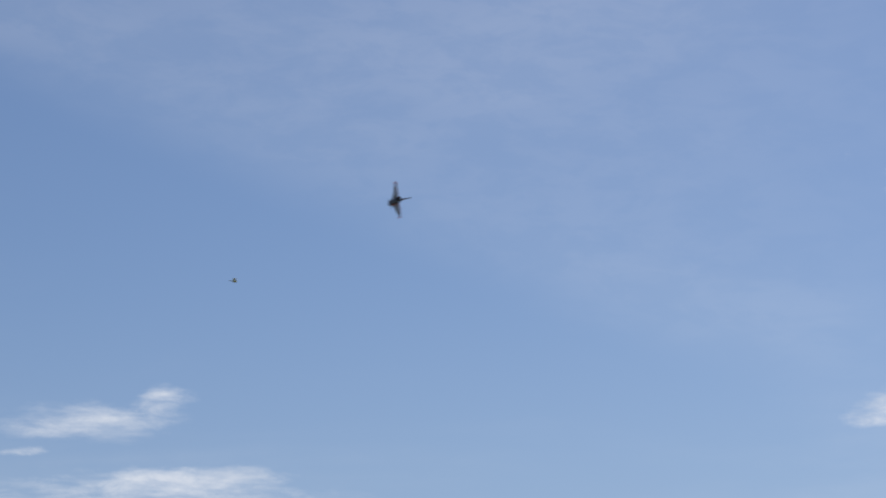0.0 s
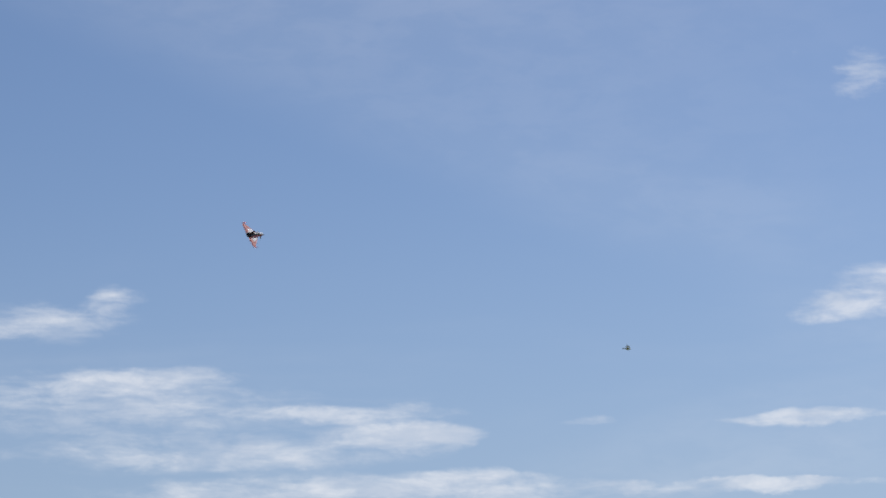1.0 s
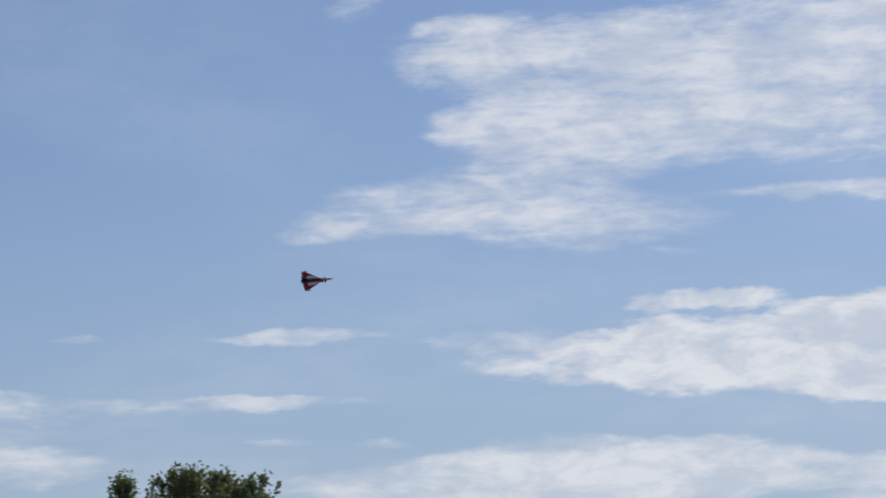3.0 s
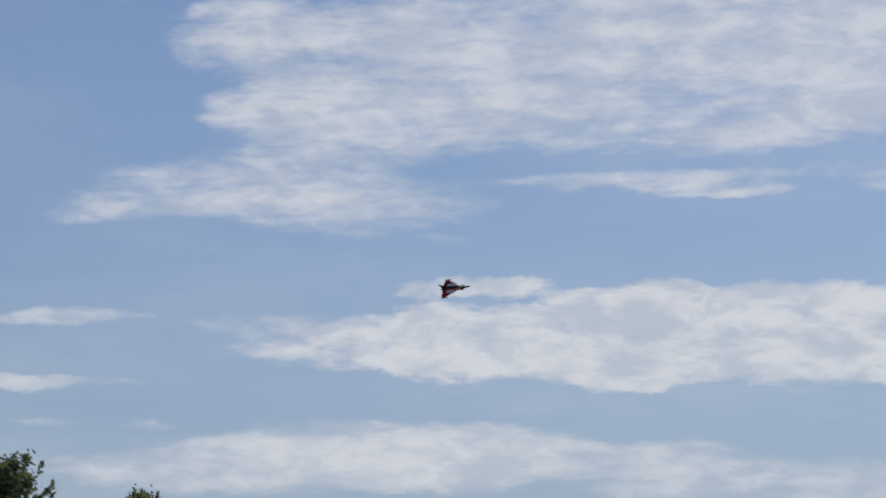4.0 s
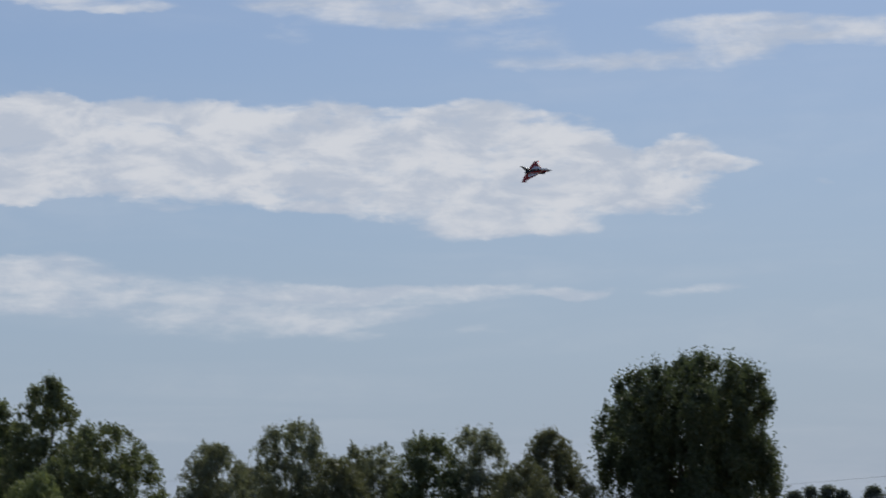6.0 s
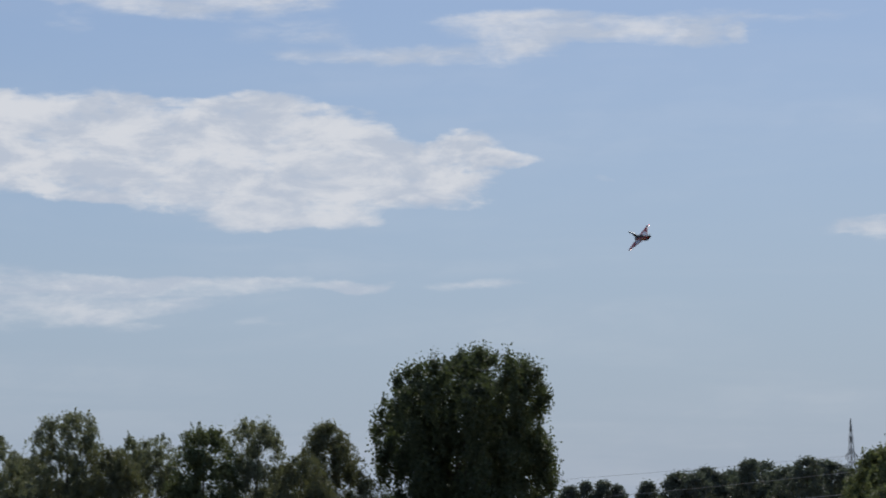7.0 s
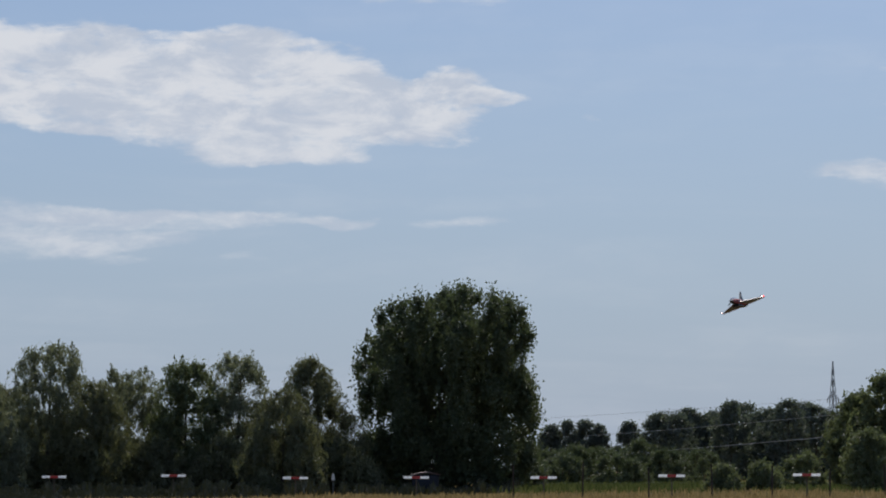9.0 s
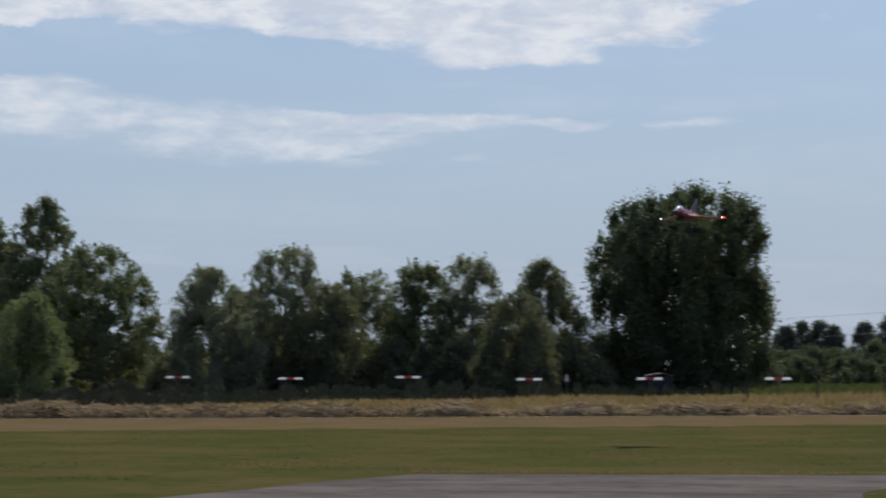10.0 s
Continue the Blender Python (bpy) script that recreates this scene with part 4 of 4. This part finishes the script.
def pylon(x, y, height, turn, thick=0.10):
    root = empty("power_pylon", Matrix.Translation((x, y, 0)) @ pose(0, 0, 0, 0, 0, turn), "slim steel lattice power pylon with a low crossarm", "pylon", "power pylons")
    foot, neck = height * 0.062, 0.05
    legs = bmesh.new()

    def corner(z, i):
        w = foot + (neck - foot) * (z / height) ** 0.9
        return Vector((w * (1, 1, -1, -1)[i], w * (1, -1, -1, 1)[i], z))

    for i in range(4):
        bm = bmesh.new()
        tube(bm, [corner(height * s, i) for s in (0, 0.25, 0.5, 0.75, 1)], [thick * 1.3] * 4 + [thick], 4)
        part("leg", bm, STEEL, root)
    z, k = 0.0, 0
    step = height * 0.15
    while z + step < height:
        for i in range(4):
            j = (i + 1) % 4
            tube(legs, [corner(z, i), corner(z + step, j)], [thick * 0.7] * 2, 3)
            tube(legs, [corner(z, j), corner(z + step, i)], [thick * 0.7] * 2, 3)
            tube(legs, [corner(z + step, i), corner(z + step, j)], [thick * 0.7] * 2, 3)
        z += step
        step *= 0.93
    part("lattice", legs, STEEL, root)
    bm = bmesh.new()
    za = height * 0.67
    half = height * 0.062
    for s in (-1, 1):
        for yy in (-0.5, 0.5):
            tube(bm, [(s * 0.4, yy, za + 1.6), (s * half, yy * 0.2, za)], [thick] * 2, 4)
            tube(bm, [(s * 0.4, yy, za), (s * half, yy * 0.2, za)], [thick] * 2, 4)
        for q in (0.3, 0.6):
            tube(bm, [(s * half * q, 0, za), (s * half * q, 0, za + 1.6 * (1 - q))], [thick * 0.8] * 2, 4)
    part("crossarm", bm, STEEL, root)
    for s in (-1, -0.55, 0.55, 1):
        bm = bmesh.new()
        tube(bm, [(s * half, 0, za), (s * half, 0, za - 1.1)], [0.12, 0.12], 6)
        part("insulator", bm, GREY_WOOD, root)
    return root


def build_power():
    pylon(110.3, 792.4, 31.8, 30, 0.06)
    pylon(167.9, 1036.5, 41.0, 30, 0.09)
    pylon(225.4, 1280.3, 48.5, 30, 0.10)
    pylon(-40.0, 1202.0, 27.5, 30, 0.09)
    pylon(-222.0, 975.0, 40.0, 30, 0.09)

    def cable(a, b, sag, r):
        pts = []
        for k in range(25):
            s = k / 24
            pts.append(Vector(a).lerp(Vector(b), s) - Vector((0, 0, 4 * sag * s * (1 - s))))
        bm = bmesh.new()
        tube(bm, pts, [r] * 25, 4)
        tagged(part("power_cable", bm, WIRE), "grey overhead power cable sagging between pylons", "cable", "power cables")

    cable((110.0, 792.0, 21.3), (-40, 1202, 18.4), 0.8, 0.045)
    cable((-222.0, 975.0, 27.5), (-40, 1202, 18.4), 0.8, 0.045)
    cable((110.0, 792.0, 21.0), (240, 640, 27.0), 2.0, 0.07)
    cable((24.0, 455.0, 6.9), (52.0, 250.0, 8.3), 0.25, 0.035)
    cable((24.0, 480.0, 3.7), (52.0, 240.0, 6.3), 0.25, 0.05)


build_markers()
build_fence()
build_hut()
build_power()


# ---- the model jet: nose towards +y, right wing towards +x ----
def build_jet():
    root = empty("model_jet", Matrix.Identity(4), "red and white delta-wing model jet with canards in flight", "model aircraft")
    # fuselage
    bm = bmesh.new()
    rings = [superring(*r) for r in [
        (1.10, 0.006, -0.006, 0.006), (1.02, 0.022, -0.024, 0.022), (0.90, 0.045, -0.045, 0.045), (0.74, 0.068, -0.066, 0.070),
        (0.55, 0.085, -0.085, 0.098), (0.38, 0.100, -0.105, 0.115), (0.15, 0.125, -0.120, 0.120), (-0.15, 0.150, -0.120, 0.115),
        (-0.45, 0.160, -0.112, 0.105), (-0.70, 0.150, -0.100, 0.092), (-0.90, 0.125, -0.085, 0.078)]]
    loft(bm, rings)
    for face in bm.faces:
        face.normal_update()
        mid = face.calc_center_median()
        face.material_index = 1 if abs(face.normal.z) > 0.75 or mid.y < -0.72 else 0
    part("fuselage", bm, [JET_RED, JET_NAVY], root, "glossy dark fuselage with red flanks", True)
    bm = bmesh.new()
    loft(bm, [superring(*r) for r in [(1.112, 0.004, -0.004, 0.004), (1.02, 0.0235, -0.0255, 0.0235), (0.90, 0.047, -0.047, 0.047), (0.80, 0.061, -0.060, 0.062)]])
    part("nose_cone", bm, JET_NAVY, root, "dark nose cone", True)
    bm = bmesh.new()
    tube(bm, [(0, 1.10, 0), (0, 1.19, 0)], [0.004, 0.002], 5)
    part("pitot_probe", bm, JET_DARK, root)
    # white spine and side stripes
    bm = bmesh.new()
    loft(bm, [superring(*r) for r in [(0.26, 0.03, 0.09, 0.150), (0.10, 0.052, 0.08, 0.153), (-0.15, 0.055, 0.08, 0.147), (-0.45, 0.045, 0.07, 0.130), (-0.72, 0.02, 0.06, 0.105)]])
    part("spine", bm, JET_NAVY, root, "dark dorsal spine", True)
    # canopy
    bm = bmesh.new()
    loft(bm, [superring(*r) for r in [(0.80, 0.012, 0.052, 0.068), (0.72, 0.046, 0.05, 0.118), (0.60, 0.062, 0.05, 0.165), (0.46, 0.064, 0.06, 0.180), (0.32, 0.050, 0.07, 0.165), (0.22, 0.026, 0.09, 0.145)]])
    part("canopy", bm, CANOPY, root, "pale shiny canopy", True)
    # chin intake
    bm = bmesh.new()
    loft(bm, [superring(*r, power=4.0) for r in [(0.46, 0.105, -0.165, -0.088), (0.30, 0.115, -0.168, -0.08), (0.0, 0.115, -0.150, -0.07), (-0.35, 0.09, -0.125, -0.06)]])
    part("air_intake", bm, JET_NAVY, root, "dark boxy chin intake")
    bm = bmesh.new()
    loft(bm, [superring(*r, power=4.0) for r in [(0.466, 0.095, -0.157, -0.096), (0.40, 0.088, -0.150, -0.10)]])
    part("intake_mouth", bm, JET_DARK, root, "black intake opening")
    # nozzles
    for x in (-0.062, 0.062):
        bm = bmesh.new()
        ring = lambda y, r: [Vector((x + r * math.cos(a), y, -0.004 + r * math.sin(a))) for a in [2 * math.pi * k / 14 for k in range(14)]]
        loft(bm, [ring(-0.86, 0.066), ring(-0.94, 0.062), ring(-1.01, 0.050), ring(-1.005, 0.044), ring(-0.93, 0.046)])
        part("nozzle", bm, NOZZLE, root, "dark metal jet nozzle", True)
    # wings, canards
    for s, side in ((1, "right"), (-1, "left")):
        def pts(*p):
            return [Vector((s * a, b, c)) for a, b, c in p]

        bm = bmesh.new()
        plate(bm, pts((0.09, 0.30, -0.03), (0.30, 0.02, -0.03), (0.715, -0.64, -0.028), (0.735, -0.82, -0.028), (0.45, -0.85, -0.03), (0.10, -0.86, -0.03)), 0.028, 0, 1)
        wing = part("wing", bm, [JET_RED, JET_GREY], root, "red delta wing, grey below")
        bm = bmesh.new()
        plate(bm, pts((0.165, 0.12, -0.0135), (0.30, -0.06, -0.0135), (0.41, -0.52, -0.0135), (0.18, -0.66, -0.0135)), 0.008)
        part("wing_stripe", bm, JET_WHITE, wing, "white inner wing panel")
        bm = bmesh.new()
        plate(bm, pts((0.14, -0.865, -0.03), (0.44, -0.855, -0.03), (0.44, -0.925, -0.034), (0.14, -0.935, -0.034)), 0.012)
        part("elevon", bm, JET_RED, wing)
        bm = bmesh.new()
        plate(bm, pts((0.46, -0.855, -0.03), (0.70, -0.83, -0.03), (0.69, -0.885, -0.034), (0.46, -0.92, -0.034)), 0.012)
        part("elevon", bm, JET_RED, wing)
        bm = bmesh.new()
        tube(bm, pts((0.742, -0.54, -0.028), (0.742, -0.56, -0.028), (0.742, -0.80, -0.028), (0.742, -0.90, -0.028)), [0.018, 0.020, 0.020, 0.008], 8)
        c = Vector((s * 0.742, 0, -0.028))
        hoop = lambda y, r: [c + Vector((r * math.cos(a), y, r * math.sin(a))) for a in [2 * math.pi * k / 12 for k in range(12)]]
        loft(bm, [hoop(-0.56, 0.024), hoop(-0.465, 0.027), hoop(-0.465, 0.024), hoop(-0.535, 0.022)], caps=False)
        pod = part("wingtip_pod", bm, JET_RED, wing, "slim red wingtip pod with lamp hood", True)
        bm = bmesh.new()
        loft(bm, [hoop(-0.545, 0.014), hoop(-0.52, 0.014), hoop(-0.508, 0.010), hoop(-0.503, 0.003)])
        part("strobe_light", bm, LAMP_WHITE, pod, "bright white strobe light", True)
        if s < 0:
            bm = bmesh.new()
            bmesh.ops.create_uvsphere(bm, u_segments=12, v_segments=8, radius=0.020, matrix=Matrix.Translation((s * 0.775, -0.55, -0.028)))
            part("position_light", bm, LAMP_RED, pod, "red position light", True)
            bm = bmesh.new()
            tube(bm, [(s * 0.775, -0.56, -0.028), (s * 0.772, -0.58, -0.028), (s * 0.750, -0.66, -0.028)], [0.0215, 0.0215, 0.004], 10)
            part("light_fairing", bm, JET_RED, pod, "small fairing behind the light", True)
        bm = bmesh.new()
        plate(bm, pts((0.065, 0.72, 0.005), (0.235, 0.53, -0.035), (0.245, 0.47, -0.038), (0.07, 0.53, 0.0)), 0.012)
        part("canard", bm, JET_NAVY, root, "dark canard foreplane")
        bm = bmesh.new()
        loft(bm, [[Vector((s * (w + 0.004), y, z)) for z in (za, zb)] + [Vector((s * (w - 0.02), y, z)) for z in (zb, za)] for y, w, za, zb in
                  ((0.50, 0.089, -0.005, 0.02), (0.30, 0.109, -0.005, 0.03), (0.0, 0.138, -0.008, 0.03), (-0.40, 0.160, -0.008, 0.02), (-0.75, 0.146, -0.012, 0.008))])
        part("side_stripe", bm, JET_WHITE, root, "white stripe along the flank")
    # fin
    bm = bmesh.new()
    prof = [(-0.30, 0.09), (-0.46, 0.17), (-0.93, 0.475), (-1.09, 0.475), (-1.10, 0.455), (-0.96, 0.30), (-0.92, 0.06)]
    mid = Vector((0, sum(p[0] for p in prof) / len(prof), sum(p[1] for p in prof) / len(prof)))
    rim = [bm.verts.new((0, y, z)) for y, z in prof]
    for sx in (1, -1):
        inner = [bm.verts.new(Vector((0, y, z)).lerp(mid, 0.12) + Vector((sx * 0.013, 0, 0))) for y, z in prof]
        for i in range(len(prof)):
            j = (i + 1) % len(prof)
            bm.faces.new((rim[i], rim[j], inner[j], inner[i]) if sx > 0 else (rim[j], rim[i], inner[i], inner[j]))
        bm.faces.new(inner if sx > 0 else inner[::-1])
    fin = part("tail_fin", bm, JET_NAVY, root, "dark swept tail fin")
    bm = bmesh.new()
    box(bm, -0.008, -0.985, 0.10, 0.008, -0.925, 0.30, 0.003)
    part("rudder", bm, JET_NAVY, fin)
    return root


def build_bird():
    root = empty("small_bird", Matrix.Identity(4), "small yellowish-green bird crossing the sky", "bird")
    bm = bmesh.new()
    loft(bm, [superring(*r, n=10, power=2.0) for r in [(0.075, 0.002, -0.004, 0.004), (0.062, 0.010, -0.012, 0.012), (0.045, 0.020, -0.02, 0.018), (0.01, 0.026, -0.028, 0.022), (-0.03, 0.018, -0.018, 0.016), (-0.05, 0.006, -0.006, 0.008)]])
    part("body", bm, BIRD_GREEN, root, smooth=True)
    for s in (1, -1):
        bm = bmesh.new()
        plate(bm, [Vector((s * a, b, c)) for a, b, c in ((0.015, 0.04, 0.01), (0.07, 0.055, 0.035), (0.135, 0.0, 0.045), (0.08, -0.015, 0.03), (0.015, -0.02, 0.01))], 0.006)
        part("wing", bm, BIRD_PALE if s > 0 else BIRD_DARK, root, "pale-barred wing")
    bm = bmesh.new()
    plate(bm, [Vector(p) for p in ((-0.008, -0.045, 0.004), (0.008, -0.045, 0.004), (0.022, -0.11, 0.004), (0, -0.10, 0.004), (-0.022, -0.11, 0.004))], 0.004)
    part("tail", bm, BIRD_DARK, root)
    return root


jet = build_jet()
bird = build_bird()


def motions():
    walk(jet, [
        (0.0, pose(-65.29, 94.41, 32.86, 40.1, 78.2, 87.1)),
        (0.3, pose(-76.67, 102.9, 34.63, 1.5, 78.8, 43)),
        (0.5, pose(-82.97, 110.59, 35.62, 29.2, 69.1, 58.1)),
        (0.7, pose(-84.77, 113.71, 34.38, 20.7, 64, 37.4)),
        (1.0, pose(-88.3, 119.4, 34.61, 28.3, 64.9, 36.6)),
        (1.5, pose(-87.05, 126.12, 32.86, 16.7, 62.1, 11.7)),
        (2.0, pose(-89.6, 144.19, 33.72, 15.1, 60.5, -7.3)),
        (2.5, pose(-83.85, 154.67, 33.03, 15, 62.3, -23.2)),
        (4.0, pose(-53.69, 173.84, 30.77, -0.4, 61.7, -97.2)),
        (4.5, pose(-40.15, 167.68, 27.92, 0.8, 52.1, -105.3)),
        (5.0, pose(-29.35, 168.56, 26.79, -0.7, 45.1, -114.7)),
        (5.5, pose(-18.55, 167.57, 25.25, -5.9, 45.8, -123.6)),
        (6.0, pose(-7.37, 154.23, 21.86, -7.2, 53.9, -139.9)),
        (7.5, pose(13.33, 128.15, 13.23, -6, 50.9, -179)),
        (8.0, pose(14.66, 118.72, 11.15, -6.1, 45.5, 172.5)),
        (8.5, pose(13.89, 110.6, 9.27, -0.1, 41.6, 168.2)),
        (9.0, pose(9.94, 94.07, 7.21, 0.6, 21.6, 160.1)),
        (9.5, pose(5.13, 79.9, 6.07, 1.9, 4.4, 164)),
        (10.0, pose(0.3, 66.32, 5.3, 2.2, 0.8, 164.3)),
    ])
    rows = []
    for t, az, el in [(0.0, -38.01, 13.56), (0.5, -33.59, 11.61), (1.0, -28.84, 10.08), (1.5, -24.21, 8.09), (1.8, -21.61, 7.11), (2.5, -16.0, 6.0),
                      (4.0, -5.0, 5.5), (6.0, 9.5, 6.0), (8.0, 24.0, 7.0), (10.0, 38.0, 8.0)]:
        p = place(az, 62.0, 1.7 + 62.0 * math.tan(radians(el)))
        rows.append((t, Matrix.Translation(p) @ pose(0, 0, 0, -4, 14 * math.sin(t * 5), -az - 90)))
    walk(bird, rows)


motions()
